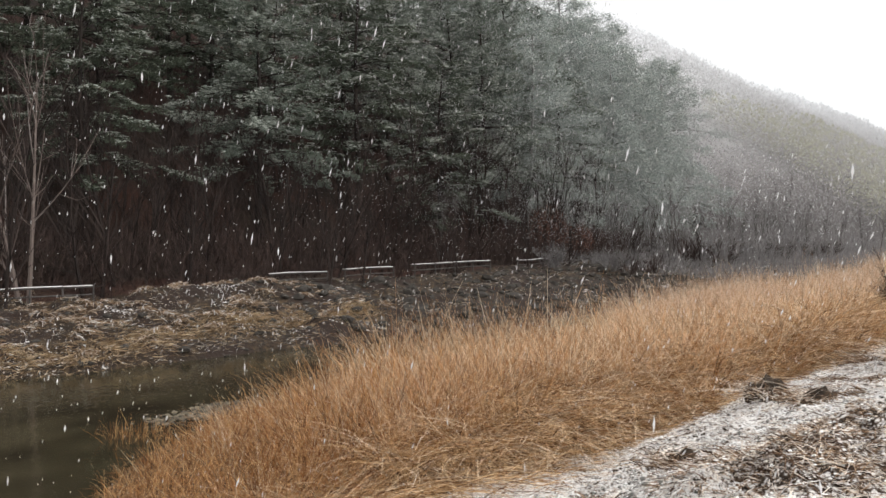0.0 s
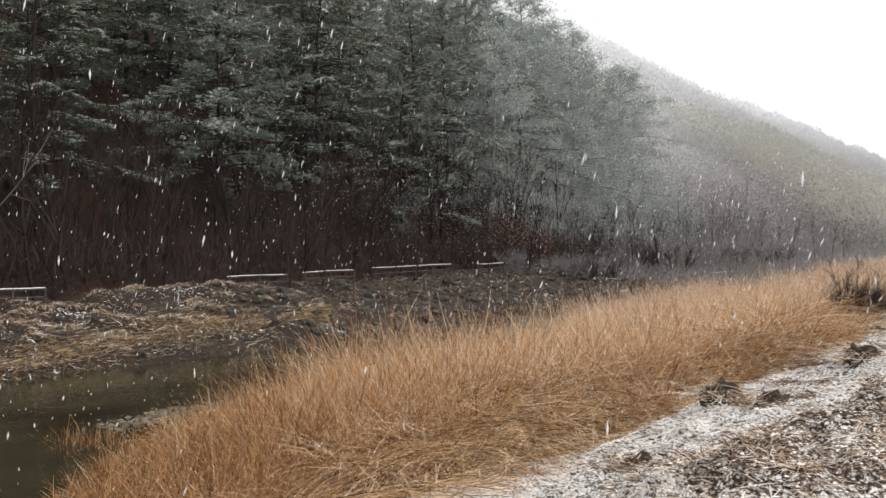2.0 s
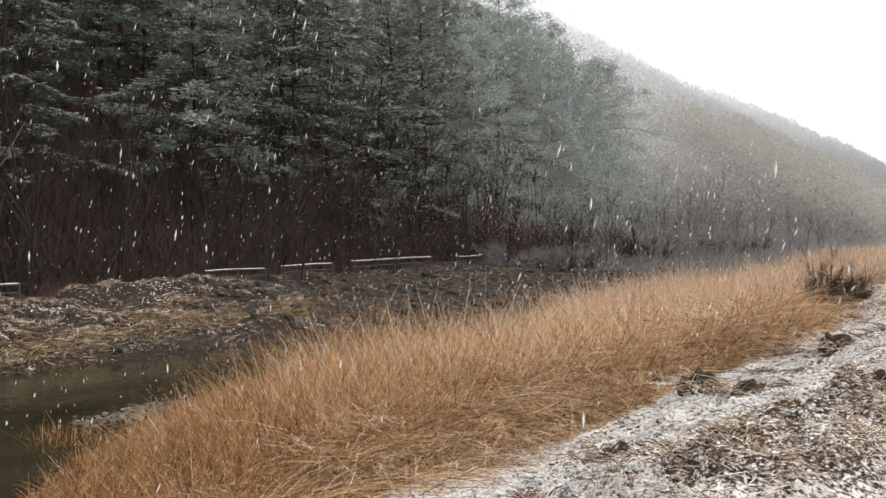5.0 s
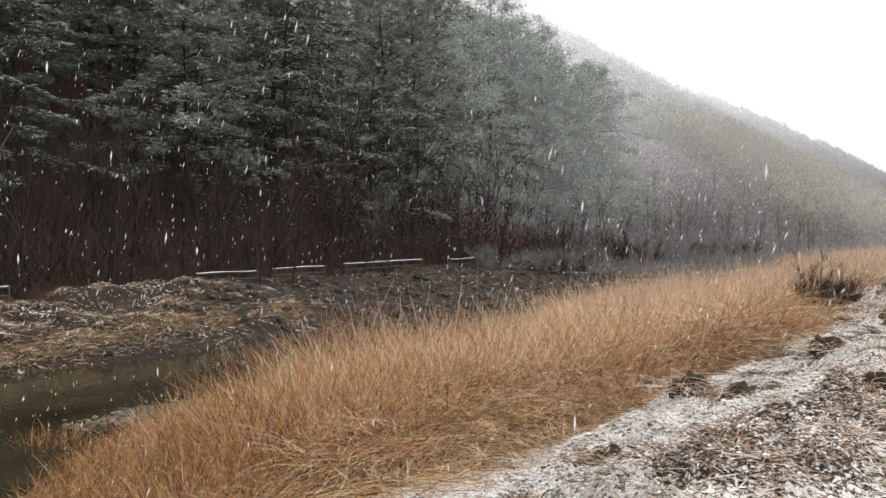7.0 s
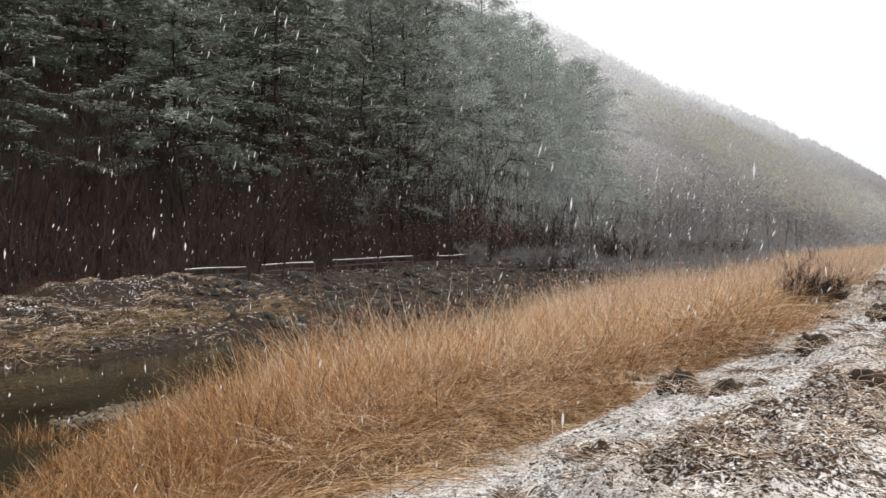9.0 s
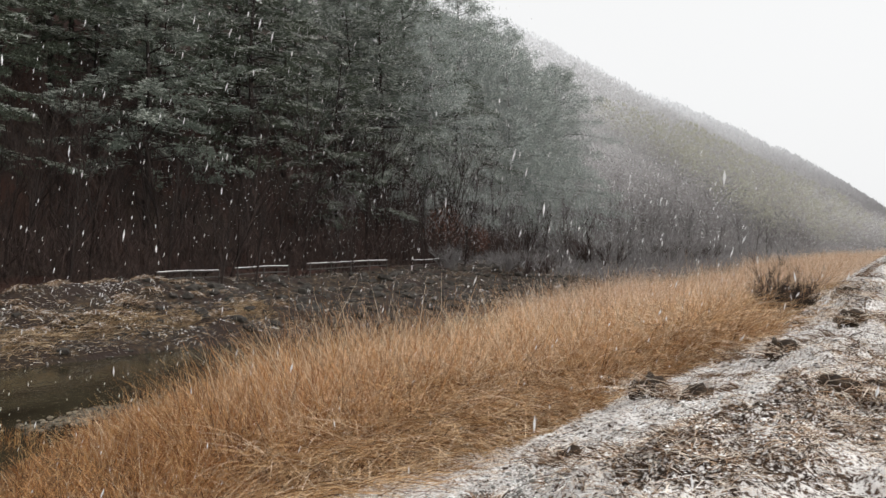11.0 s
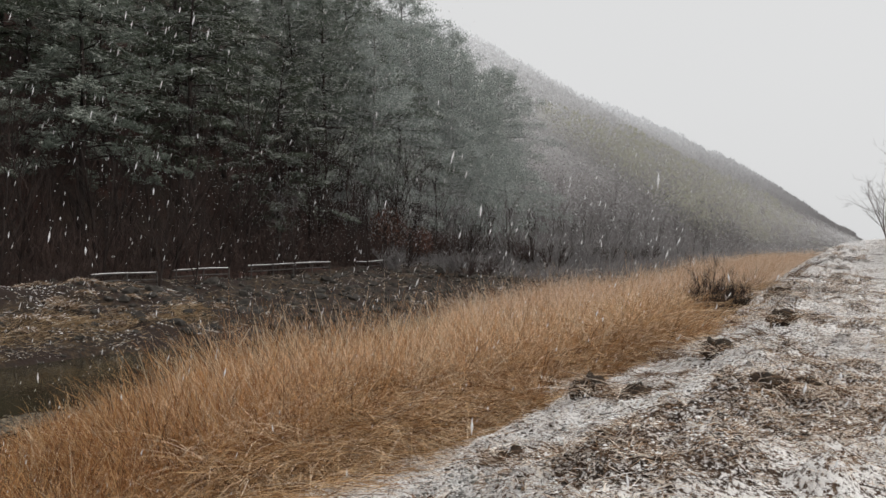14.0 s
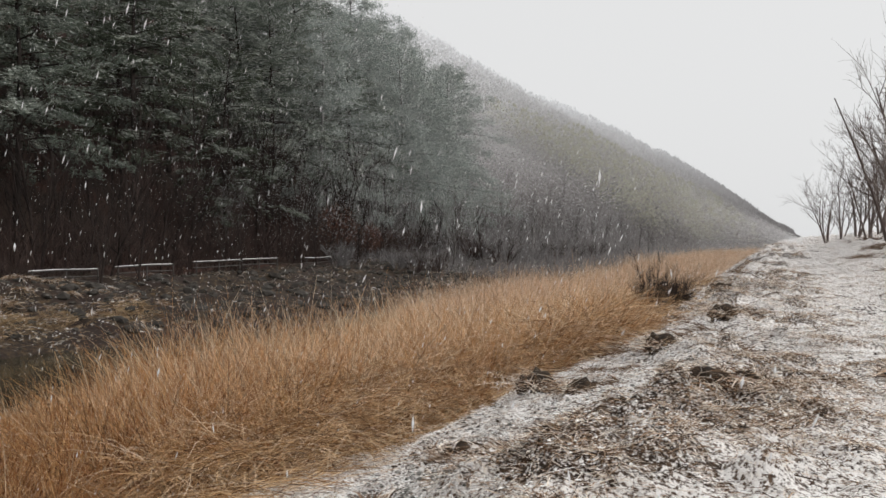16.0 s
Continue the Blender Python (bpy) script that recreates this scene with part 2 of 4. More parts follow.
def ribbons(geo, base, tipdir, length, bend, width, segments=3):
    """Many tapered blades: from base along tipdir, bent over by bend (a vector added with the square of the way)."""
    n = len(base)
    side = np.cross(tipdir, np.random.normal(size=(n, 3)))
    side /= np.linalg.norm(side, axis=1)[:, None] + 1e-9
    s = np.linspace(0, 1, segments + 1)
    mid = base[:, None] + tipdir[:, None] * (length[:, None] * s)[..., None] + bend[:, None] * (length[:, None] * s ** 2)[..., None]
    w = (width[:, None] * (1 - 0.8 * s ** 1.5))[..., None] * 0.5 * side[:, None]
    v = np.stack([mid - w, mid + w], 2).reshape(-1, 3)
    k = np.arange(segments)
    q1 = np.stack([2 * k, 2 * k + 1, 2 * k + 3, 2 * k + 2], -1)
    q = (np.arange(n)[:, None, None] * (2 * (segments + 1)) + q1[None]).reshape(-1, 4)
    geo.add(v, q)


def spikes(geo, base, way, length, width):
    """Many single pointed triangles: needles and far twigs."""
    n = len(base)
    side = np.cross(way, np.random.normal(size=(n, 3)))
    side *= (width / (np.linalg.norm(side, axis=1) + 1e-9))[:, None] * 0.5
    v = np.stack([base - side, base + side, base + way * length[:, None]], 1)
    geo.add(v, None, np.arange(3 * n).reshape(-1, 3))


ICO = bmesh.new()
bmesh.ops.create_icosphere(ICO, subdivisions=1, radius=1)
ICO_V = np.array([v.co[:] for v in ICO.verts])
ICO_T = np.array([[v.index for v in f.verts] for f in ICO.faces])
ICO.free()


def stone_verts(rng, size, flat=0.7):
    """A rounded, uneven stone of 80 triangles or fewer."""
    v = ICO_V.copy()
    for _ in range(3):
        d = rng.normal(size=3)
        d /= np.linalg.norm(d)
        cut = rng.uniform(0.55, 0.85)
        over = v @ d - cut
        v -= np.where(over > 0, over, 0)[:, None] * d
    v *= 1 + rng.uniform(-0.1, 0.1, (len(v), 1))
    return v * np.array([size * rng.uniform(0.8, 1.4), size, size * flat * rng.uniform(0.7, 1.1)])


TABLE = np.random.RandomState(5).rand(256, 256)


def vnoise(x, y, size, seed=0):
    """Smooth value noise, -1 to 1, with bumps of that size in metres."""
    u, v = np.asarray(x) / size + seed * 17.3, np.asarray(y) / size + seed * 41.7
    i, j = np.floor(u).astype(int), np.floor(v).astype(int)
    fu, fv = u - i, v - j
    fu, fv = fu * fu * (3 - 2 * fu), fv * fv * (3 - 2 * fv)
    g = lambda a, b: TABLE[a % 256, b % 256]
    return 2 * ((g(i, j) * (1 - fu) + g(i + 1, j) * fu) * (1 - fv) + (g(i, j + 1) * (1 - fu) + g(i + 1, j + 1) * fu) * fv) - 1


def step(a, b, x):
    s = np.clip((np.asarray(x, float) - a) / (b - a), 0, 1)
    return s * s * (3 - 2 * s)


# ---------------------------------------------------------------- the lie of the land
PROFILE_X = [-36, -33, -30, -28.6, -26, -23.0, -22.6, -21, -17, -14.2, -12.6, -11, -8, -5.2, -3.4, -2.2, -1.2, 0, 2, 3.5, 5, 10, 60]
PROFILE_Z = [-0.6, -0.95, -1.1, -1.05, -1.55, -2.2, -2.62, -3.0, -3.2, -2.62, -2.4, -2.2, -1.95, -1.5, -0.75, -0.25, -0.03, 0, 0.06, 0.3, 0.45, 0.6, 1.5]
SHORE_Y = [-10, 1, 4.5, 6.8, 8.5, 11, 13.5, 16, 19, 23, 28, 34, 45, 60, 85, 105, 170]
SHORE_X = [-4.7, -5.3, -8.3, -11.4, -13.2, -14.4, -14.6, -13.6, -12.9, -12.9, -14.2, -16.4, -16.9, -16.6, -16.0, -19, -15]
REED_Y = [0, 8, 10, 12, 13.5, 15, 16.5, 19, 24, 40, 80]
REED_X = [-7.2, -6.5, -5.4, -4.8, -4.1, -3.1, -2.8, -3.1, -3.2, -3.6, -4.6]
WATER = -2.52


def bank_x(y):
    """The far bank's waterline: it swings towards the reeds downstream."""
    return np.interp(y, [12, 20, 26, 34, 60, 100, 130], [-22.6, -21.4, -19.6, -18.0, -17.6, -17.0, -16.0])


def mats(x, y):
    """Where dead grass lies in thick mats on the levee: above 0.6 or so."""
    crest = np.exp(-((x + 0.6 + 0.3 * vnoise(0 * x, y, 2.3, 14)) / 0.8) ** 2)
    return vnoise(x, y, 0.8, 8) + 0.55 * vnoise(x, y, 0.3, 47) + 0.45 * crest - 0.5 * step(0.5, 1.4, x) - 0.5 * step(-1.4, -2.6, x)


def foot_x(y):
    return np.interp(y, [-2000, 105, 125, 172, 300, 650, 900], [-36, -36, -31, -13, -8, 6, 40])


def ridge(y):
    return (np.interp(y, [-2000, 120, 219, 304, 413, 549, 660, 900], [-150, -140, -120, -100, -76, -36, 8, 60]),
            np.interp(y, [-2000, 120, 219, 304, 413, 500, 549, 600, 660, 900], [86, 80, 64.5, 53, 48, 35, 25, 11, 0.5, 0.5]))


def ground_z(x, y, fine=True):
    x, y = np.broadcast_arrays(np.asarray(x, float), np.asarray(y, float))
    bank = step(1.2, -0.6, x - bank_x(y)) * step(-36, -34, x)
    xs = x + 0.5 * vnoise(x, y, 6, 1) * step(0, -4, x) + 0.35 * vnoise(x, y, 2.1, 2) * bank
    foot = bank_x(y)
    xs = np.where(xs > foot, -13.4 + (xs + 13.4) * np.where(xs < -13.4, 9.2 / (-13.4 - foot), 1), np.where(xs > -31, -22.6 - (foot - xs) * 8.4 / (foot + 31), xs))
    z = np.interp(xs, PROFILE_X, PROFILE_Z)
    z = z + 0.6 * step(8, 60, y) * step(-4.5, -0.5, x) + step(15, 45, y) * (0.25 * step(-2, 0, x) + 0.6 * step(0, 3, x)) + 0.5 * np.exp(-((x + 28.3) / 1.8) ** 2 - ((y - 21) / 3.5) ** 2)
    z = z + bank * step(0, -1, x - bank_x(y)) * (0.24 * vnoise(x, y, 1.5, 3) + 0.17 * vnoise(x, y, 0.65, 4))
    wet = step(-0.2, -1.6, x - np.interp(y, SHORE_Y, SHORE_X)) * step(16, 12, y) * step(-22, -20, x)
    z = z + wet * np.minimum(0, -3.0 - z)
    z = np.maximum(z, -2.56 - 0.5 * np.clip(((x + 15.4) / 0.6) ** 2 + ((y - 11.0) / 1.5) ** 2 - 1, 0, 4))
    z = np.where(x > -22, np.maximum(z, -3.3 + 1.05 * step(23, 32, y)), z)
    fx = foot_x(y)
    rx, rz = ridge(y)
    u = (fx - x) / (fx - rx)
    base = np.where(x < -33, -0.8, z)
    hill = base + (rz - base) * np.clip(u, 0, 1) ** 0.95 - 25 * np.clip(u - 1, 0, 3)
    hill = hill + np.clip(u * 6, 0, 1) * (0.8 * vnoise(x, y, 25, 5) + 2.5 * vnoise(x, y, 60, 6) * np.clip(u, 0, 1) * np.clip(1.3 - u, 0.15, 1))
    z = np.where(u > 0, hill, z)
    if fine:
        near = step(-6, -4.6, x) * step(9, 5, x)
        z = z + 0.13 * np.exp(-((x + 1.0 + 0.25 * vnoise(0 * x, y, 2.3, 14)) / 0.5) ** 2) * (0.7 + vnoise(x, y, 0.8, 13)) * step(4, 6.5, y)
        path = 1 - 0.55 * step(-0.2, 0.8, x) * step(3.2, 2.4, x)
        z = z + near * path * (0.12 * vnoise(x, y, 1.7, 7) + 0.26 * np.clip(mats(x, y), -0.25, 0.9) + 0.09 * vnoise(x, y, 0.24, 9) - 0.04)
    return z


def spread(*runs):
    out = []
    for a, b, d in runs:
        out.append(np.arange(a, b - 1e-6, d))
    return np.concatenate(out)


GX = np.concatenate([-np.geomspace(1500, 165, 16), spread((-160, -37, 3), (-37, -21.5, 0.3), (-21.5, -17, 0.9), (-17, -13, 0.3), (-13, -6, 0.3), (-6, 5, 0.085), (5, 12, 0.35)),
                     np.geomspace(12, 1500, 22)])
GY = np.concatenate([-np.geomspace(1500, 22, 14), spread((-20, 3, 1.5), (3, 14, 0.085), (14, 30, 0.2), (30, 70, 0.6), (70, 170, 2), (170, 700, 9)),
                     np.geomspace(700, 3000, 16)])
gx, gy = np.meshgrid(GX, GY)
gz = ground_z(gx, gy)
land = Geo()
nx, ny = len(GX), len(GY)
ii, jj = np.meshgrid(np.arange(ny - 1), np.arange(nx - 1), indexing="ij")
land.add(np.stack([gx, gy, gz], -1), np.stack([ii * nx + jj, ii * nx + jj + 1, (ii + 1) * nx + jj + 1, (ii + 1) * nx + jj], -1).reshape(-1, 4))
ground = part("ground", land, [M_LEVEE, M_BED, M_RIVERBED, M_BANK, M_FOREST, M_HILL, M_MAT], smooth=True)
cx = (gx[:-1, :-1] + gx[1:, 1:]) / 2
cy = (gy[:-1, :-1] + gy[1:, 1:]) / 2
cx = cx + 0.4 * vnoise(cx, cy, 1.2, 11)
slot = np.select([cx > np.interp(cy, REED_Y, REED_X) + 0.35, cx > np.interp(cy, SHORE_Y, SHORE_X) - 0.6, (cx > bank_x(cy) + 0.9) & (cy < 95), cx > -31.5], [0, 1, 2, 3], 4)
slot = np.where((slot == 0) & (cy > 3.2) & (mats(cx, cy) > 0.62), 6, slot)
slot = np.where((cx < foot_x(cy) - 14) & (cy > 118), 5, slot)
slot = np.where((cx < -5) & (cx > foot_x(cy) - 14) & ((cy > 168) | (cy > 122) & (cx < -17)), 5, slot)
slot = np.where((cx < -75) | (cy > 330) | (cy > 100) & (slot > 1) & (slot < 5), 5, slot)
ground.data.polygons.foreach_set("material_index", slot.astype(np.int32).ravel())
tagged(ground, "snow-dusted levee, reed bed and wooded hillside of a river valley", "ground", kind="structure")

# ---------------------------------------------------------------- river
wx, wy = np.meshgrid(np.linspace(-23.6, -5.2, 25), np.linspace(-60, 98, 160))
river = Geo()
ii, jj = np.meshgrid(np.arange(159), np.arange(24), indexing="ij")
river.add(np.stack([wx, wy, WATER + 0.006 * vnoise(wx, wy, 1.1, 12)], -1), np.stack([ii * 25 + jj, ii * 25 + jj + 1, (ii + 1) * 25 + jj + 1, (ii + 1) * 25 + jj], -1).reshape(-1, 4))
tagged(part("water", river, M_WATER, smooth=True), "dark greenish river water with small ripples", "water", kind="structure")

# ---------------------------------------------------------------- reeds
rng = np.random.RandomState(3)


def reed_spots(count, y0, y1):
    y = rng.uniform(y0, y1, count)
    left = np.interp(y, SHORE_Y, SHORE_X) + 0.7 * vnoise(y, 0 * y, 3, 20)
    right = np.interp(y, REED_Y, REED_X) + 0.45 * vnoise(y, 0 * y, 2.2, 21) + 0.3 * vnoise(y, 0 * y, 0.6, 49)
    x = left + (right - left) * rng.rand(count)
    return x, y


reeds, russet_reeds, far_reeds = Geo(), Geo(), Geo()
for tufts_n, blades, y0, y1, wide, seg in ((2300, 15, 1.0, 9, 0.72, 3), (5200, 14, 9, 20, 0.78, 3), (3700, 13, 20, 50, 1.15, 2), (3500, 11, 50, 168, 2.4, 1)):
    cx, cy = reed_spots(tufts_n, y0, y1)
    shore = cx - np.interp(cy, SHORE_Y, SHORE_X)
    keep = (vnoise(cx, cy, 1.3, 22) > rng.uniform(-1.2, 0.1, tufts_n)) & (rng.rand(tufts_n) < 0.55 + 0.45 * step(0, 2, shore))
    cx, cy, shore = cx[keep], cy[keep], shore[keep]
    inside = np.interp(cy, REED_Y, REED_X) - cx
    edge = step(1.8, 0.1, inside) * step(14.5, 10, cy)
    tall = np.interp(cy, [12, 16, 26, 34], [2.45, 2.25, 2.05, 2.25]) + 0.35 * vnoise(cx, cy, 2.4, 24) + 0.3 * np.exp(-((cx + 12.3) / 1.5) ** 2 - ((cy - 13.8) / 1.5) ** 2)
    tall = tall * rng.uniform(0.62, 1.1, len(cx)) * (1 - 0.3 * edge) * (0.5 + 0.5 * step(3, 12, cy))
    tall *= 0.45 + 0.55 * step(0.0, 1.0, inside / np.interp(cy, [8, 13, 16], [2.2, 2.0, 0.8]))
    low = np.interp(cy, [24, 32], [0.32, 0.75])
    tall *= low + (1 - low) * step(0, 1, shore / np.interp(cy, [9, 12, 14.5, 24, 32], [5.5, 4.6, 1.8, 1.8, 0.6]))
    tall = np.minimum(tall, np.interp(cy, [3, 8, 11], [0.8, 1.5, 4]))
    tilt = rng.normal(0, 0.27, (len(cx), 2)) + [0.12, -0.08]
    cx, cy, tall, edge = (np.repeat(q, blades) for q in (cx, cy, tall, edge))
    n = len(cx)
    off = rng.normal(0, 1, (n, 2))
    room = 0.1 + 0.05 * step(15, 40, cy) + 0.15 * step(45, 80, cy)
    x, y = cx + off[:, 0] * room, cy + off[:, 1] * room
    lean = (np.repeat(tilt, blades, 0) + 0.2 * off + rng.normal(0, 0.13, (n, 2))) * (1 + 2.2 * edge)[:, None]
    way = np.concatenate([lean, np.ones((n, 1))], 1)
    way /= np.linalg.norm(way, axis=1)[:, None]
    drop = np.where(rng.rand(n) < 0.45, rng.uniform(0.3, 1.3, n), rng.uniform(0.0, 0.3, n))
    a = np.arctan2(lean[:, 1], lean[:, 0]) + rng.normal(0, 0.7, n)
    bend = np.stack([np.cos(a) * drop, np.sin(a) * drop, -drop * 0.85], -1)
    width = wide * rng.uniform(0.005, 0.011, n) * np.where(rng.rand(n) < 0.15, 1.0 + step(6, 11, y), 1.0) * (0.7 + 0.3 * step(4, 9, y))
    fine = 0.85 * step(15, 6, y + 0.25 * (x + 9) + 1.6 * vnoise(x, y, 1.6, 29)) > rng.rand(n)
    base = np.stack([x, y, ground_z(x, y, False) - 0.03], -1)
    tall = tall * rng.uniform(0.45, 1.1, n)
    far = (y + rng.normal(0, 4, n) > 27) & ~fine
    for geo, pick in ((reeds, ~fine & ~far), (russet_reeds, fine), (far_reeds, far)):
        if pick.any():
            ribbons(geo, base[pick], way[pick], tall[pick], bend[pick], width[pick], seg)
# one clump stands in the shallows
n = 500
x, y = -14.6 + rng.normal(0, 0.4, n), 8.9 + rng.normal(0, 0.3, n)
lean = rng.normal(0, 0.25, (n, 2))
ribbons(russet_reeds, np.stack([x, y, np.full(n, WATER - 0.3)], -1), np.concatenate([lean, np.ones((n, 1))], 1), rng.uniform(0.3, 0.75, n), rng.normal(0, 0.2, (n, 3)) - [0, 0, 0.2], rng.uniform(0.005, 0.01, n), 3)
tagged(part("russet_reeds", russet_reeds, M_RUSSETREED), "finer russet-brown dead grass between the reeds and the water", "reeds", kind="stuff")
tagged(part("far_reeds", far_reeds, M_PALEREED), "dry reeds farther down the valley, colour paled for haze", "reeds", kind="stuff")
tagged(part("reeds", reeds, M_REED), "tall golden-brown dry reeds bent by wind", "reeds", kind="stuff")

# straw pressed flat along the foot of the levee
straw = Geo()
n = 20000
y = 2.5 + 27 * rng.rand(n) ** 1.35
x = np.interp(y, REED_Y, REED_X) + 0.45 * vnoise(y, 0 * y, 2.2, 21) + 0.3 * vnoise(y, 0 * y, 0.6, 49) + rng.normal(-0.25, 0.6, n)
z = ground_z(x, y) + rng.uniform(0.0, 0.18, n)
a = rng.normal(0.9, 0.8, n)
way = np.stack([np.cos(a), np.sin(a), rng.uniform(-0.05, 0.35, n)], -1)
ribbons(straw, np.stack([x, y, z], -1), way, rng.uniform(0.3, 1.0, n), np.stack([rng.normal(0, 0.2, n), rng.normal(0, 0.2, n), rng.uniform(-0.35, -0.05, n)], -1),
        rng.uniform(0.004, 0.009, n), 2)
n = 12000
x, y = reed_spots(n, 12, 40)
x = np.maximum(x, np.interp(y, SHORE_Y, SHORE_X) + np.interp(y, [12, 16], [4.5, 2.0]) + rng.rand(n))
a = rng.normal(-0.4, 0.9, n)
out = np.stack([np.cos(a), np.sin(a), 0 * a], -1)
drop = rng.uniform(0.5, 1.2, n)
ribbons(straw, np.stack([x, y, ground_z(x, y, False)], -1), out * rng.uniform(0.1, 0.5, (n, 1)) + [0, 0, 0.95], rng.uniform(1.0, 1.9, n) * (0.7 + 0.3 * step(6, 17, y)) * (0.4 + 0.6 * step(1.5, 6, x - np.interp(y, SHORE_Y, SHORE_X))),
        out * drop[:, None] - np.array([0, 0, 0.62]) * drop[:, None], rng.uniform(0.006, 0.011, n) * (1 + y / 30), 3)
n = 15000
y = rng.uniform(8, 26, n)
x = np.interp(y, REED_Y, REED_X) - 0.2 - np.abs(rng.normal(0, 1, n)) * np.interp(y, [9, 11, 15], [0.7, 1.2, 3.0])
x = np.maximum(x, np.interp(y, SHORE_Y, SHORE_X) + np.interp(y, [12, 16], [4.5, 1.6]) + rng.rand(n))
a = rng.normal(-0.6, 1.1, n)
out = np.stack([np.cos(a), np.sin(a), 0 * a], -1)
drop = rng.uniform(0.5, 1.3, n)
inner = step(0.0, 1.0, (np.interp(y, REED_Y, REED_X) - x) / np.interp(y, [8, 13, 16], [3.2, 2.4, 0.8]))
ribbons(straw, np.stack([x, y, ground_z(x, y, False) + 0.1 + 0.45 * inner], -1), out * rng.uniform(0.2, 0.8, (n, 1)) + [0, 0, 0.95], rng.uniform(0.7, 1.6, n) * (0.55 + 0.45 * inner) * np.interp(y, [14, 24], [1, 0.8]),
        out * drop[:, None] - np.array([0, 0, 0.75]) * drop[:, None], rng.uniform(0.007, 0.013, n) * (1 + y / 40), 3)
tagged(part("flattened_straw", straw, M_STRAW), "flattened dry straw dusted with snow", "straw", kind="stuff")

# short frosted turf on the levee, and thick brown mats of dead grass on its humps
turf, dead = Geo(), Geo()
tips = []
for tufts_n, blades, y0, y1, size in ((3600, 9, -8, 3.2, 1.3), (9500, 11, 3.2, 7.5, 0.85), (19000, 10, 7.5, 14, 0.9), (14000, 8, 14, 34, 1.3), (2600, 7, 34, 90, 3.2)):
    y = y0 + (y1 - y0) * rng.rand(tufts_n)
    x = rng.uniform(-6.0, np.where(y > 3.2, 1.6 + 0.18 * y, 5.0), tufts_n)
    dens = vnoise(x, y, 0.8, 30) + 0.7 * vnoise(x, y, 0.3, 31) - 0.35 * step(0.8, 1.4, x) * step(3.0, 2.2, x)
    mat = mats(x, y) + rng.normal(0, 0.3, tufts_n)
    brown = mat > 0.52
    keep = (brown | (dens > rng.uniform(-1.1, 0.1, tufts_n))) & (x > np.interp(y, REED_Y, REED_X) + 0.1)
    x, y, dens, brown, mat = x[keep], y[keep], dens[keep], brown[keep], mat[keep]
    tips.append(np.stack([x, y, size * np.ones(len(x))], -1)[rng.rand(len(x)) < np.where(brown, 0.35, 1.0)])
    for geo, pick, long, seg in ((turf, ~brown, 1.0, 1), (dead, brown, 1.1, 2)):
        px, py, pd = (np.repeat(q[pick], blades) for q in (x, y, dens))
        n = len(px)
        a = rng.uniform(0, 6.283, n)
        d = np.abs(rng.normal(0, 0.036, n)) * size * long
        bx, by = px + np.cos(a) * d, py + np.sin(a) * d
        up = rng.uniform(0.4, 1.7, n) / long
        ln = long * size * rng.uniform(0.04, 0.12, n) * (1 + 0.5 * np.clip(pd, -0.5, 1))
        lean = np.where(rng.rand(n) < 0.75, a, 2.5 * vnoise(bx, by, 0.5, 48) - 0.8) + rng.normal(0, 0.6, n)
        ribbons(geo, np.stack([bx, by, ground_z(bx, by) + 0.02 * (long - 1)], -1), np.stack([np.cos(lean), np.sin(lean), up], -1), ln,
                np.stack([0.5 * np.cos(lean), 0.5 * np.sin(lean), -up * rng.uniform(0.8, 1.4, n)], -1), size * rng.uniform(0.004, 0.009, n), seg)
tagged(part("frosted_turf", turf, M_TURF), "short dead grass with fresh snow on it", "grass", kind="stuff")
tagged(part("dead_turf", dead, M_DEADTURF), "matted brown dead grass with little snow", "grass", kind="stuff")

OCT = np.array([(1, 0, 0), (-1, 0, 0), (0, 1, 0), (0, -1, 0), (0, 0, 1), (0, 0, -1)], float)
OCT_T = np.array([(0, 2, 4), (2, 1, 4), (1, 3, 4), (3, 0, 4), (2, 0, 5), (1, 2, 5), (3, 1, 5), (0, 3, 5)])


def lumps(geo, x, y, z, size):
    """Small flat uneven lumps of snow."""
    n = len(x)
    v = OCT[None] * (1 + rng.uniform(-0.35, 0.35, (n, 6, 1))) * size[:, None, None] * np.array([1, 1, 0.55])
    v[..., 0] += rng.uniform(-0.6, 0.6, (n, 1)) * v[..., 1]
    v += np.stack([x, y, z], -1)[:, None]
    geo.add(v, None, (np.arange(n)[:, None, None] * 6 + OCT_T[None, :4]).reshape(-1, 3))


snow = Geo()
x, y, size = np.repeat(np.concatenate(tips), 3, 0).T
x, y = x + rng.normal(0, 0.03, len(x)) * size, y + rng.normal(0, 0.03, len(x)) * size
keep = (size < 3) & (rng.rand(len(x)) < 0.85)
x, y, size = x[keep], y[keep], size[keep]
lumps(snow, x, y, ground_z(x, y) + size * rng.uniform(0.01, 0.06, len(x)), size * rng.uniform(0.005, 0.017, len(x)))
y = 6 + 68 * rng.rand(16000) ** 1.3
x = -29.5 + (bank_x(y) + 29.3) * rng.rand(16000)
mound = 0.55 * np.exp(-((x + 26.5) / 2.6) ** 2 - ((y - 20.5) / 4) ** 2) + 0.1 * step(36, 46, y)
keep = vnoise(x, y, 1.4, 34) + 0.8 * vnoise(x, y, 0.5, 35) + mound > 0.55 + rng.uniform(0, 0.8, 16000)
x, y = x[keep], y[keep]
lumps(snow, x, y, ground_z(x, y) + 0.01, rng.uniform(0.012, 0.05, len(x)) * (0.8 + y / 80))
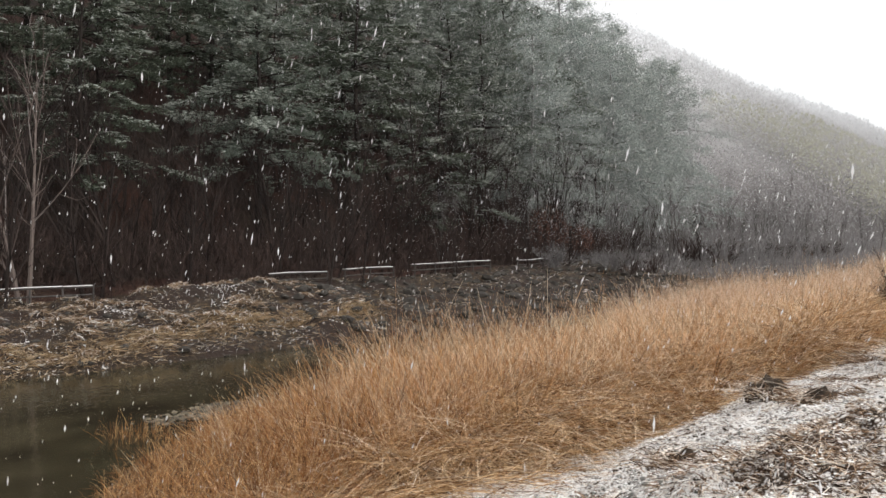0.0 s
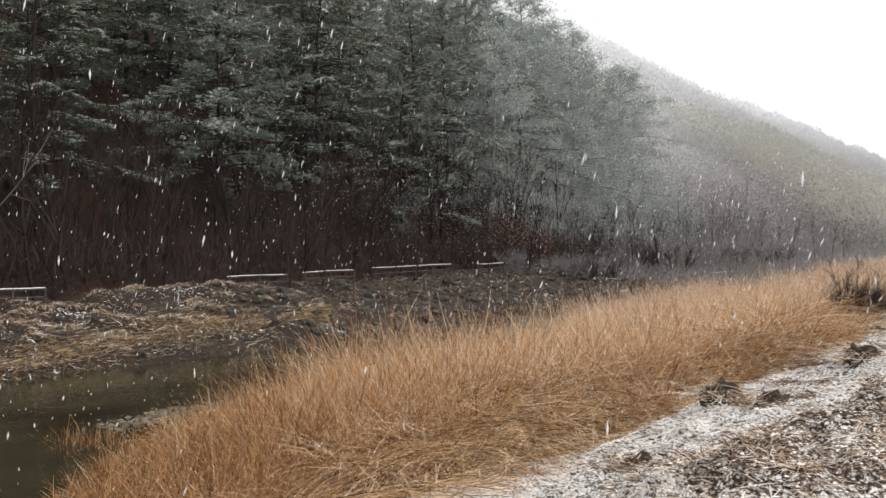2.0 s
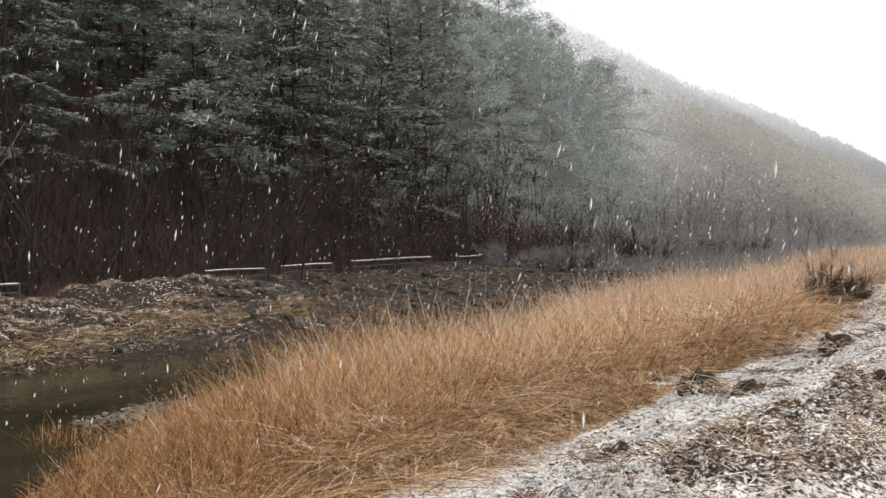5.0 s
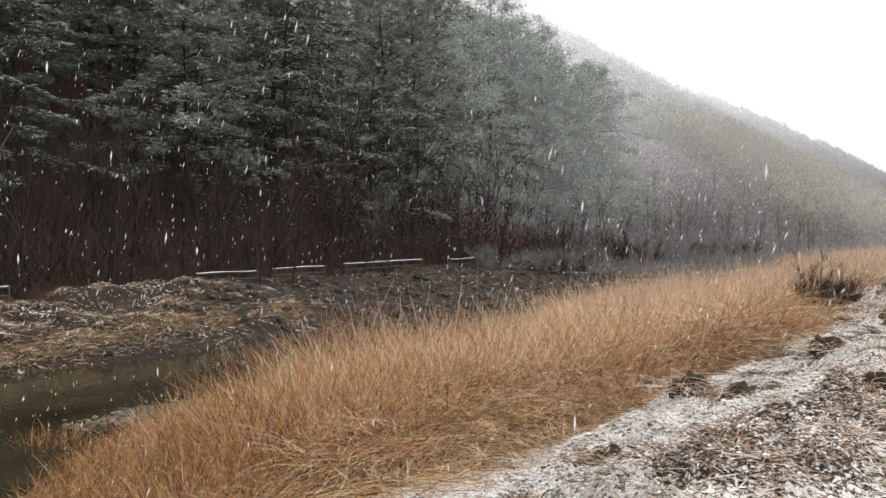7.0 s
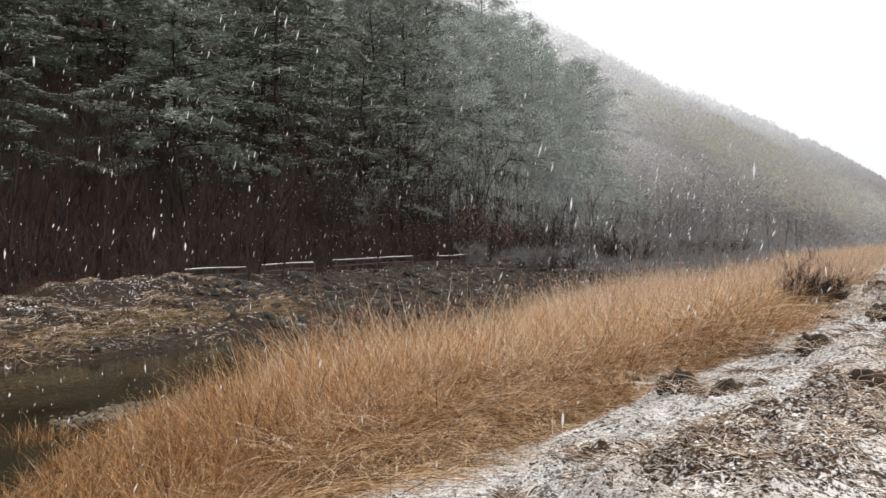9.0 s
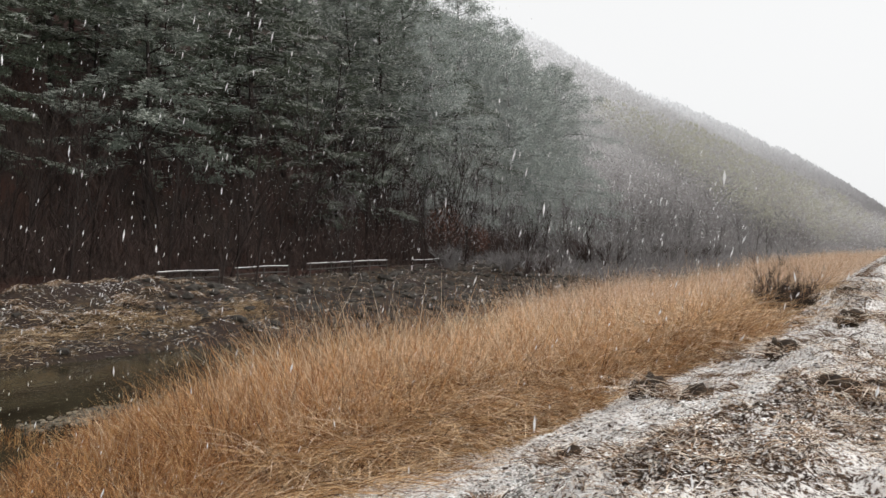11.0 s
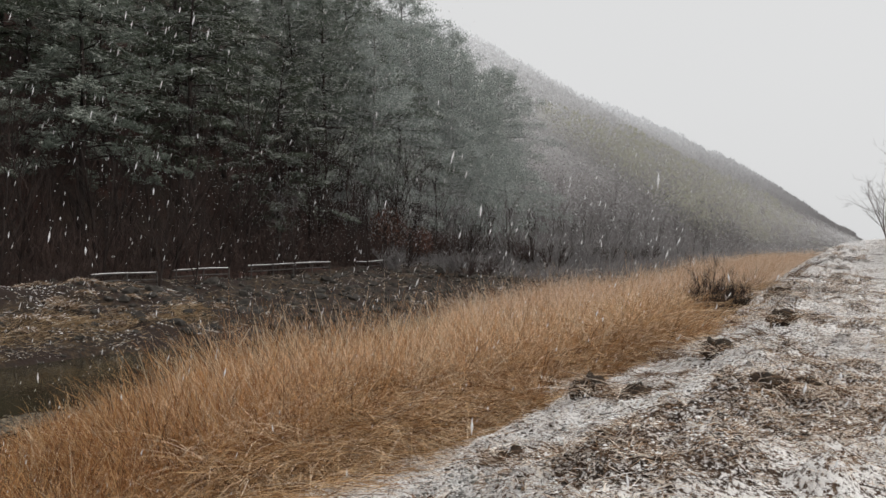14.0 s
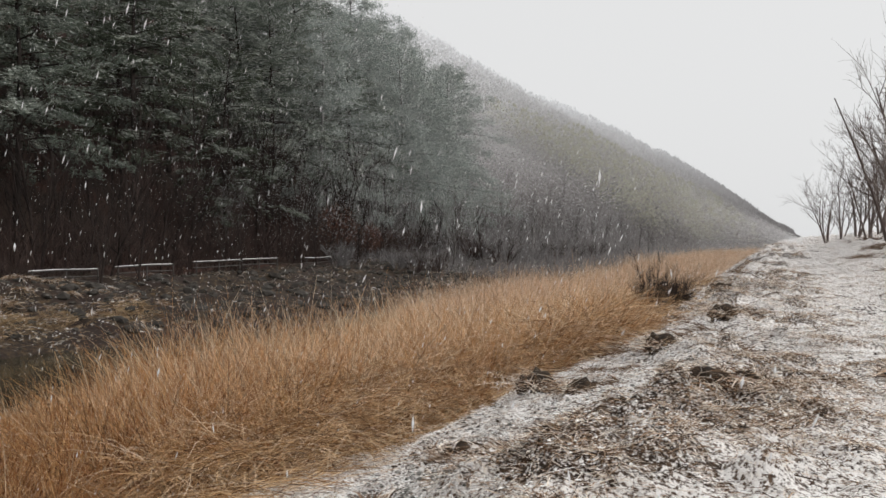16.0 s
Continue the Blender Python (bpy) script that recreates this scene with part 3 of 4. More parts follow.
# dark crumbs of soil and rotted grass between
crumbs = Geo()
n = 15000
y = 3.2 + 22 * rng.rand(n) ** 1.3
x = np.interp(y, REED_Y, REED_X) + 0.3 + (5.5 + 0.1 * y) * rng.rand(n)
keep = vnoise(x, y, 0.9, 45) + 0.9 * vnoise(x, y, 0.28, 46) - 0.6 * step(0.3, 1.0, x) * step(3.0, 2.2, x) > rng.uniform(-0.2, 1.0, n)
x, y = x[keep], y[keep]
lumps(crumbs, x, y, ground_z(x, y) + 0.01, rng.uniform(0.01, 0.032, len(x)) * (0.8 + y / 30))
tagged(part("soil_crumbs", crumbs, M_CLOD), "dark crumbs of soil and rotted grass on the levee", "soil", kind="stuff")
tagged(part("snow_lumps", snow, M_SNOW), "small lumps of fresh snow on grass and soil", "snow", kind="stuff")

# ---------------------------------------------------------------- trees
def pine(seed, height, bare, snowy, needles, fine=1.0, loose=0.05):
    """A pine: dark trunk, long drooping boughs from the share bare of its height upwards (longer towards its own +x, the open side),
    each with side twigs, needle tufts, and snow along the tops of some."""
    r = np.random.RandomState(seed)
    np.random.seed(seed)
    root = new("pine_tree")
    trunk, crown, frost = Geo(), Geo(), Geo()
    s = np.linspace(0, 1, 9)
    sway = np.stack([0.5 * np.sin(s * 3 + r.rand() * 6) * s, 0.5 * np.sin(s * 2.4 + r.rand() * 6) * s, s * height], -1)
    tube(trunk, sway, 0.2 * (height / 16) * (1 - 0.9 * s) + 0.015, 7)
    up = np.array([0, 0, 1.0])
    z = height * bare * r.uniform(0.85, 1.1)
    while z < height * 0.985:
        f = z / height
        reach = height * 0.37 * (1 - f) ** 0.52 * r.uniform(0.75, 1.2) * min(1, 0.6 + 2.0 * (f - bare + 0.1)) + 0.35
        for a in r.uniform(0, 6.283) + np.arange(r.randint(3, 5)) * 1.75 + r.normal(0, 0.3):
            a += r.normal(0, 0.25)
            ln = reach * r.uniform(0.6, 1.1) * (1 + 0.22 * np.cos(a))
            c = np.array([np.interp(f, s, sway[:, 0]), np.interp(f, s, sway[:, 1]), z + r.normal(0, 0.3)])
            rise = 0.22 + 0.75 * max(0, f - 0.55) + r.normal(0, 0.08)
            sag = (0.62 - 0.35 * f) * r.uniform(0.75, 1.25)
            k = np.linspace(0, 1, 6)
            out = np.array([np.cos(a), np.sin(a), 0])
            across = np.array([-out[1], out[0], 0])
            curl = r.normal(0, 0.14) * ln
            line = c + out * (ln * k)[:, None] + across * (curl * k ** 2)[:, None] + up * (ln * (rise * k - sag * k ** 2 + 0.14 * k ** 4))[:, None]
            tube(trunk, line, 0.03 * (1 - 0.85 * k) * (ln / 3 + 0.4), 3)
            m = int((6 + ln * 5.6) * fine)
            w = 1.0 - 0.8 * r.rand(m) ** 1.25
            w[0] = 1.0
            p = np.stack([np.interp(w, k, line[:, i]) for i in range(3)], -1)
            side = np.where(np.arange(m) % 2 == 0, 1.0, -1.0) * r.uniform(0.25, 1.0, m)
            tl = np.minimum((0.22 + 0.34 * ln * (1.08 - w)) * r.uniform(0.6, 1.15, m), 1.7)
            d = out * 0.8 + across * side[:, None] + up * r.normal(-0.1, 0.12, m)[:, None]
            d /= np.linalg.norm(d, axis=1)[:, None]
            per = 5
            u = np.linspace(0.15, 1, per)
            t = (p[:, None] + d[:, None] * (tl[:, None] * u)[..., None] - up * (0.22 * tl[:, None] * u ** 2)[..., None]).reshape(-1, 3)
            td = np.repeat(d, per, 0)
            t = t + r.normal(0, loose, t.shape)
            ks = 6
            q = np.repeat(t, ks, 0)
            nd = np.repeat(td, ks, 0) * r.uniform(0.1, 1.0, (len(q), 1)) + r.normal(0, 0.5, (len(q), 3)) + up * 0.18
            nd /= np.linalg.norm(nd, axis=1)[:, None]
            spikes(crown, q, nd, r.uniform(0.13, 0.27, len(q)), r.uniform(0.028, 0.056, len(q)) / math.sqrt(fine))
            heavy = r.rand() < 0.26 + 0.12 * f
            lie = r.rand(len(t)) < (0.85 if heavy else 0.1) * min(1.0, 0.6 * snowy)
            q = np.repeat(t[lie], 5, 0)
            if len(q):
                q = q + np.array([1, 1, 0.35]) * r.normal(0, 0.07, q.shape) + up * 0.07
                nd = np.repeat(td[lie], 5, 0) + r.normal(0, 0.4, q.shape) * np.array([1, 1, 0.2])
                spikes(frost, q, nd, r.uniform(0.12, 0.3, len(q)), r.uniform(0.03, 0.06, len(q)) / math.sqrt(fine))
        z += height * r.uniform(0.042, 0.07) * (1.1 - 0.45 * f) * (0.8 if loose > 0.1 else 1.0)
    part("trunk", trunk, M_HAZEBARK if needles == M_PALENEEDLE else M_BARK, root, smooth=True)
    part("crown", crown, needles, root, "dark green needles" if needles == M_NEEDLE else "grey-green needles, colour paled for haze")
    if frost.n:
        part("snow_cover", frost, M_FROST, root, "thin snow on the bough tops")
    return tagged(root, "tall dark green pine with snow along its boughs" if needles == M_NEEDLE else "tall grey-green pine with haze in its colour and snow along its boughs", "pine tree", "pines on the slope")


def bare_tree(name, seed, height, stems, material, label, category, group, spread_out=0.35, twig=0.012, levels=3, first=0.2, kids=(5, 5, 4), wood_material=None):
    """A leafless tree or shrub: stems that fork into boughs and twigs."""
    r = np.random.RandomState(seed)
    root = new(name)
    wood, fine = Geo(), Geo()

    def grow(p, d, ln, rad, level):
        k = np.linspace(0, 1, 5 if level < 2 else 3)
        side = r.normal(0, 0.16, 3)
        pts = p + d * (ln * k)[:, None] + side * (ln * k ** 2)[:, None] + np.array([0, 0, 0.12]) * (ln * k ** 2)[:, None]
        tube(wood if level < 2 else fine, pts, rad * (1 - 0.75 * k) + twig * 0.25, 6 if level == 0 else 3)
        if level >= levels:
            return
        for _ in range(kids[level] + r.randint(0, 2)):
            w = r.uniform(first if level == 0 else 0.15, 1.0)
            q = np.array([np.interp(w, k, pts[:, i]) for i in range(3)])
            nd = d + r.normal(0, 0.5, 3) + np.array([0, 0, 0.2])
            nd /= np.linalg.norm(nd)
            grow(q, nd, ln * r.uniform(0.35, 0.62), max(rad * 0.5 * (1 - 0.5 * w), twig * 0.5), level + 1)

    for i in range(stems):
        a = r.uniform(0, 6.283)
        d = np.array([np.cos(a) * spread_out * r.rand(), np.sin(a) * spread_out * r.rand(), 1.0])
        grow(np.array([0.18 * np.cos(a) * (stems > 1), 0.18 * np.sin(a) * (stems > 1), -0.1]), d / np.linalg.norm(d), height * r.uniform(0.6, 0.85), height * 0.011 + twig, 0)
    part("trunk", wood, wood_material or material, root)
    part("crown", fine, material, root)
    return tagged(root, label, category, group)


def plant(kinds, spots):
    """Puts the first of each kind at a spot and copies of them at the others."""
    used = set()
    for k, x, y, turn, size in spots:
        zg = float(ground_z(x, y, False))
        m = pose(x, y, zg - 0.05, 0, 0, turn)
        if k in used:
            ob = copy_thing(kinds[k], m)
        else:
            ob = kinds[k]
            ob.matrix_basis = m
            used.add(k)
        ob.scale = (size, size, size)
    for k, ob in enumerate(kinds):
        if k not in used:
            for o in (*ob.children_recursive, ob):
                bpy.data.objects.remove(o)


rs = np.random.RandomState(11)
# farther tiers use the needle colours paled for haze
KINDS = ((18, 0.26, 0.8, M_NEEDLE, 0.9), (16, 0.2, 0.9, M_NEEDLE, 0.9), (17, 0.24, 1.1, M_NEEDLE, 0.9), (17, 0.2, 1.2, M_HAZENEEDLE, 0.85, 0.12), (18, 0.22, 1.4, M_HAZENEEDLE, 0.85, 0.12),
         (17, 0.1, 0.35, M_PALENEEDLE, 1.1, 0.26), (18, 0.1, 0.35, M_PALENEEDLE, 1.1, 0.26), (17, 0.26, 0.7, M_NEEDLE, 0.4), (17, 0.26, 0.8, M_HAZENEEDLE, 0.4))
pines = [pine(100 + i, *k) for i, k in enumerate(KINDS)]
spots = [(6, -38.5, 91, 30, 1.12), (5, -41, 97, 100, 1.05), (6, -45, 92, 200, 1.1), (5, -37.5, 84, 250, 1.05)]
for row, d in enumerate((38.5, 43, 48, 54, 62, 72)):
    yy = 3 + 3 * (row % 2)
    while yy < 88 - row:
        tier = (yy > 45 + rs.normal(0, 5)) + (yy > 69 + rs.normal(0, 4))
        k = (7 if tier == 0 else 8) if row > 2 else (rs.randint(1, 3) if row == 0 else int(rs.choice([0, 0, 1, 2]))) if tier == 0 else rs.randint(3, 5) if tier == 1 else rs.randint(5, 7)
        if row > 0 or rs.rand() < 0.75:
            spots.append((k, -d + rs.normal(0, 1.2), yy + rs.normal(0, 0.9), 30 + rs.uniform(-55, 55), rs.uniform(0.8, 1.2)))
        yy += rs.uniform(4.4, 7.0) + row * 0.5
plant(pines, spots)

EDGE = "bare trees of the forest edge"
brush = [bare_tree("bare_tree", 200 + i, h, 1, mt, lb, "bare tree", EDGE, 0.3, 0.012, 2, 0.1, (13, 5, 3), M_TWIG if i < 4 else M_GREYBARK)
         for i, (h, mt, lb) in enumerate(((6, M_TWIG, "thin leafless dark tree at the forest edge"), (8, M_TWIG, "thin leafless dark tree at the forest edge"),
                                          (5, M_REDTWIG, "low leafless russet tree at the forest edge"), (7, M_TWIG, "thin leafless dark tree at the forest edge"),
                                          (6, M_HAZETWIG, "leafless far tree with twig colour paled for haze"), (8, M_HAZETWIG, "leafless far tree with twig colour paled for haze")))]
spots = []
for d0, gap in ((33.2, 1.2), (35, 1.2), (37.5, 1.6), (41, 3.0), (28, 2.2), (25, 2.8)):
    yy = 6.0 if d0 > 30 else 62.0
    while yy < 135:
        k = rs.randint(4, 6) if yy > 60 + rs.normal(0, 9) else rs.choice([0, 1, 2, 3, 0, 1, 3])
        spots.append((k, max(-d0, foot_x(yy) - d0 + 34) + rs.normal(0, 0.8), yy, rs.uniform(0, 360), rs.uniform(0.7, 1.25) * (0.65 if d0 < 30 or k > 3 else 1)))
        yy += gap * rs.uniform(0.6, 1.4) * (1 + yy / 90)
for x, y, s in ((-28.7, 27.8, 0.8), (-28.6, 30.0, 0.75), (-29.2, 47.0, 0.8), (-30.5, 70.0, 0.9), (-29.6, 12.9, 0.85), (-28.9, 38.5, 0.6), (-29.4, 53.0, 0.7)):
    spots.append((0, x, y, rs.uniform(0, 360), s))
plant(brush, spots)

M_RUSSET = surface("dry_russet_leaves", [(0.2, (0.08, 0.035, 0.025)), (0.6, (0.2, 0.09, 0.06)), (0.9, (0.34, 0.18, 0.13))], 2, island=0.6, translucent=0.2)
for i, (x, y, h) in enumerate(((-33.0, 56.0, 5.0), (-32.6, 60.5, 3.6))):
    russet = bare_tree("russet_tree", 280 + i, h, 3, M_TWIG, "small tree with dry russet leaves", "tree", EDGE, 0.6, 0.01, 2, 0.1, (8, 5, 3))
    russet.matrix_basis = pose(x, y, float(ground_z(x, y)) - 0.05, 0, 0, 0)
    g = Geo()
    n = 1500
    d = rs.normal(0, 1, (n, 3))
    d /= np.linalg.norm(d, axis=1)[:, None]
    spikes(g, d * (h * 0.36 * rs.rand(n) ** 0.4)[:, None] * [1, 1, 1.1] + [0, 0, h * 0.55], rs.normal(0, 0.6, (n, 3)), rs.uniform(0.1, 0.2, n), rs.uniform(0.04, 0.08, n))
    part("leaves", g, M_RUSSET, russet, "sparse dry russet leaves")
pale = bare_tree("bare_tree", 260, 7.5, 2, M_LEVEETWIG, "leafless tree with pale snow-lined branches", "bare tree", EDGE, 0.3, 0.014, 2, 0.15, (9, 5, 3))
pale.matrix_basis = pose(-30.6, 14.0, float(ground_z(-30.6, 14.0)) - 0.05, 0, 0, 0)

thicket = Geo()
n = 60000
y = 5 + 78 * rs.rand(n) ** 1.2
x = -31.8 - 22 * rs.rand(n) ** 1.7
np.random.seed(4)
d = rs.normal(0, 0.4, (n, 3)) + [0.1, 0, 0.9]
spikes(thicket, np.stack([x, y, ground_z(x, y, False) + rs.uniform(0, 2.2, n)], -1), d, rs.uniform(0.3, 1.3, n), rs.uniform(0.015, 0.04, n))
# the farther undergrowth, its pale colour imitating haze
hazed = Geo()
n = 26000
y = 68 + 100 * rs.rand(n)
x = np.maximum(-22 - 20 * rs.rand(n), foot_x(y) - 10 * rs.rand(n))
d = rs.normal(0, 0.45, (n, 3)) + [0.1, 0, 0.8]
spikes(hazed, np.stack([x, y, ground_z(x, y, False) + rs.uniform(0, 2.6, n)], -1), d, rs.uniform(0.3, 1.3, n), rs.uniform(0.03, 0.09, n))
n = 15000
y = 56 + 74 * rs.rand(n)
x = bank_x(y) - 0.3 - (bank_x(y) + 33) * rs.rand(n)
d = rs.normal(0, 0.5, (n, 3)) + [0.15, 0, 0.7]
spikes(hazed, np.stack([x, y, ground_z(x, y, False) - 0.05 + 0.5 * rs.rand(n)], -1), d, rs.uniform(0.3, 0.9, n), rs.uniform(0.04, 0.1, n))
tagged(part("frosted_thicket", hazed, M_HAZETWIG), "far undergrowth of thin twigs with haze put into their colour", "thicket", kind="stuff")
tagged(part("thicket", thicket, M_REDTWIG), "dense dark russet undergrowth of thin twigs", "thicket", kind="stuff")

levee_trees = [bare_tree("levee_tree", 300 + i, h, st, M_LEVEETWIG, "leafless grey-brown many-stemmed tree on the levee", "bare tree", "trees along the levee", 0.5, 0.009, 3, 0.12, (5, 5, 3))
               for i, (h, st) in enumerate(((7.0, 3), (5.5, 5), (6.5, 4)))]
plant(levee_trees, [(1, 2.15, 50, 30, 0.62), (2, 2.7, 47.5, 120, 0.52), (1, 3.2, 45, 200, 0.62), (2, 3.6, 42.5, 300, 0.66), (0, 4.1, 38.5, 70, 0.95), (1, 6.6, 30, 0, 1.15), (2, 4.9, 36, 80, 1.0),
                    (0, 6.4, 41, 250, 1.05), (2, 5.2, 33, 160, 0.9), (0, 6.5, 34, 200, 1.05), (1, 5.3, 41, 90, 1.0), (2, 5.9, 45, 200, 1.05), (1, 4.9, 52, 310, 1.0)])

# dark shrubs: two at the foot of the levee, others on the far bank
shrubs = [bare_tree("shrub", 400 + i, h, st, mt, lb, "shrub", gr, sp, tw, lv, 0.1, (6, 5, 4))
          for i, (h, st, lv, tw, mt, lb, gr, sp) in enumerate(((1.55, 22, 3, 0.004, M_TWIG, "dark leafless shrub beside the reeds", "shrubs at the levee's foot", 0.42),
                                                       (1.6, 9, 2, 0.01, M_REDTWIG, "low leafless russet shrub on the far bank", "shrubs on the far bank", 0.9),
                                                       (1.3, 11, 2, 0.01, M_HAZETWIG, "low leafless shrub in haze-paled twig colour", "shrubs on the far bank", 0.9)))]
spots = [(0, -2.85, 19.8, 0, 0.74), (0, -2.3, 20.3, 140, 0.5)]
for i in range(46):
    y = 48 + 62 * rs.rand()
    spots.append((rs.randint(1, 3), rs.uniform(-31, -22.8), y, rs.uniform(0, 360), rs.uniform(0.8, 1.6)))
for i in range(14):
    spots.append((1, rs.uniform(-32, -29.8), rs.uniform(8, 50), rs.uniform(0, 360), rs.uniform(0.5, 0.9)))
plant(shrubs, spots)

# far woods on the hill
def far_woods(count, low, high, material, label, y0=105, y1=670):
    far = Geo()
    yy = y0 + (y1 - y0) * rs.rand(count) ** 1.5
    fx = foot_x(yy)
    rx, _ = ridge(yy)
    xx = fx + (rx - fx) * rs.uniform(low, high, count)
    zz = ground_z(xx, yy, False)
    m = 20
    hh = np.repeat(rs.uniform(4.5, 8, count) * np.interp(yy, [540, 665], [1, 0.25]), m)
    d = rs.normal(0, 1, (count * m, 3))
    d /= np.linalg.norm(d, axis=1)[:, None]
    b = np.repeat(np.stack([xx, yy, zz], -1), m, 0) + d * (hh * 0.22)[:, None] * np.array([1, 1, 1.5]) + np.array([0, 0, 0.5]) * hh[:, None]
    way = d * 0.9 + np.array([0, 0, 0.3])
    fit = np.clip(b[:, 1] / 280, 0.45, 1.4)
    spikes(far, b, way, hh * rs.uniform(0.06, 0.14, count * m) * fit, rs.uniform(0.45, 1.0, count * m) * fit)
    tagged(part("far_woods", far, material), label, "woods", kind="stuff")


np.random.seed(9)
far_woods(15500, 0.0, 1.03, M_FARWOOD, "bare woods on the far hillside, haze put into their colour, whiter uphill")
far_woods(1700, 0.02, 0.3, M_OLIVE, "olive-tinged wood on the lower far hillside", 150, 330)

# ---------------------------------------------------------------- far bank: rails, rocks, grass
def rail_run(y0, y1, top, posts):
    root = new("guard_rail")
    x = -30.0
    root.matrix_basis = pose(x, y0, top, 0, 0, 0)
    ln = y1 - y0

    def bar(name, z, h, w, mt, label=""):
        g = Geo()
        k = np.linspace(0, 1, 7)
        wob = 0.02 * np.sin(k * 5 + y0)
        tube(g, np.stack([0 * k, ln * k, z + wob], -1), np.full(7, h), 8)
        v = g.v[0]
        v[:, 0] *= w
        return part(name, g, mt, root, label)

    bar("top_rail", -0.05, 0.042, 1.2, M_RAIL)
    bar("snow_strip", -0.008, 0.018, 1.7, M_SNOW, "snow lying on the top rail")
    bar("lower_rail", -0.36, 0.03, 0.9, M_RAIL)
    for i in range(posts):
        yp = ln * (0.02 + 0.96 * i / (posts - 1))
        g = Geo()
        zb = float(ground_z(x, y0 + yp)) - top - 0.1
        tube(g, [(0.09, yp, zb), (0.09, yp, zb / 2), (0.09, yp, 0.0)], [0.035, 0.035, 0.03], 8)
        part("post", g, M_RAIL, root)
    tagged(root, "low weathered road guard rail with snow on its top", "guard rail", "rails along the far bank")


for y0, y1, top, posts in ((12.6, 16.4, -0.5, 4), (25.1, 28.9, -0.42, 3), (30.0, 34.0, -0.36, 3), (35.6, 43.6, -0.27, 5), (46.8, 50.2, -0.33, 3)):
    rail_run(y0, y1, top, posts)

rr = np.random.RandomState(21)
rocks = tagged(new("stone_bank"), "bank of loose dark stones with snow between them", "stones", kind="structure")
stones = []
for i in range(8):
    g = Geo()
    g.add(stone_verts(rr, 0.3), None, ICO_T)
    stones.append(g.mesh("stone", M_ROCK))
for i in range(300):
    y = rr.uniform(22, 60)
    x = rr.uniform(-29.2, bank_x(y) + 0.2)
    ob = new("stone", stones[i % 8])
    ob.parent = rocks
    s = rr.uniform(0.45, 1.35)
    ob.matrix_basis = pose(x, y, float(ground_z(x, y)) + 0.02, rr.uniform(-20, 20), rr.uniform(-20, 20), rr.uniform(0, 360)) @ Matrix.Scale(s, 4)
rubble = Geo()
for i in range(1500):
    y = rr.uniform(10, 66)
    x = rr.uniform(-29.5, bank_x(y) + 0.3)
    if y < 24 and rr.rand() < 0.8:
        continue
    rubble.add(stone_verts(rr, rr.uniform(0.07, 0.2)) + [x, y, float(ground_z(x, y))], None, ICO_T)
tagged(part("rubble", rubble, M_ROCK), "small dark stones of the far bank", "stones", kind="stuff")

bankgrass = Geo()
n = 120000
y = 6 + 56 * rr.rand(n) ** 1.6
x = -32.5 + (bank_x(y) + 32.5) * rr.rand(n)
keep = (vnoise(x, y, 1.3, 40) + 0.7 * vnoise(x, y, 0.5, 41) > -0.5 + 0.45 * step(22, 28, y) - 0.5 * step(-24.6, -23.4, x) * step(26, 22, y))
x, y = x[keep], y[keep]
n = len(x)
way = np.stack([rr.normal(0.35, 0.5, n), rr.normal(0, 0.5, n), rr.uniform(0.2, 0.8, n)], -1)
ribbons(bankgrass, np.stack([x, y, ground_z(x, y) - 0.02], -1), way, rr.uniform(0.06, 0.18, n), np.stack([rr.normal(0.2, 0.3, n), rr.normal(0, 0.3, n), rr.uniform(-0.7, -0.2, n)], -1),
        rr.uniform(0.012, 0.03, n), 1)
for geo, n, y0, y1 in ((Geo(), 26000, 6, 25),):
    y = rr.uniform(y0, y1, n)
    x = -23.5 + rr.normal(0, 0.55, n) - 1.6 * np.abs(rr.normal(0, 0.5, n)) * (vnoise(y, 0 * y, 2.5, 44) > -0.2)
    way = np.stack([rr.normal(0.4, 0.4, n), rr.normal(0, 0.5, n), rr.uniform(0.2, 0.8, n)], -1)
    ribbons(geo, np.stack([x, y, np.maximum(ground_z(x, y), WATER) - 0.02], -1), way, rr.uniform(0.12, 0.36, n), np.stack([rr.normal(0.2, 0.3, n), rr.normal(0, 0.3, n), rr.uniform(-0.7, -0.2, n)], -1),
            rr.uniform(0.012, 0.03, n), 1)
    tagged(part("shore_grass", geo, M_PALEGRASS), "pale yellow dead grass along the far shore", "grass", kind="stuff")
tagged(part("bank_grass", bankgrass, M_BANKGRASS), "matted dead grass with patches of snow", "grass", kind="stuff")

# ---------------------------------------------------------------- levee details
gravel = Geo()
for i in range(2600):
    y = rr.uniform(3.2, 9.5)
    x = -3.6 + rr.normal(0, 0.75) + 0.1 * (y - 5)
    gravel.add(stone_verts(rr, rr.uniform(0.014, 0.04)) + [x, y, float(ground_z(x, y)) + 0.008], None, ICO_T)
shingle = Geo()
for i in range(700):
    x, y = -15.4 + rr.normal(0, 0.4), 11.0 + rr.normal(0, 0.9)
    shingle.add(stone_verts(rr, rr.uniform(0.03, 0.1)) + [x, y, max(float(ground_z(x, y)), WATER - 0.05) + 0.015], None, ICO_T)
tagged(part("shingle", shingle, M_SHINGLE), "brown wet shingle at the edge of the reeds", "gravel", kind="stuff")
tagged(part("gravel", gravel, M_PEBBLE), "grey-green river pebbles with snow between", "gravel", kind="stuff")

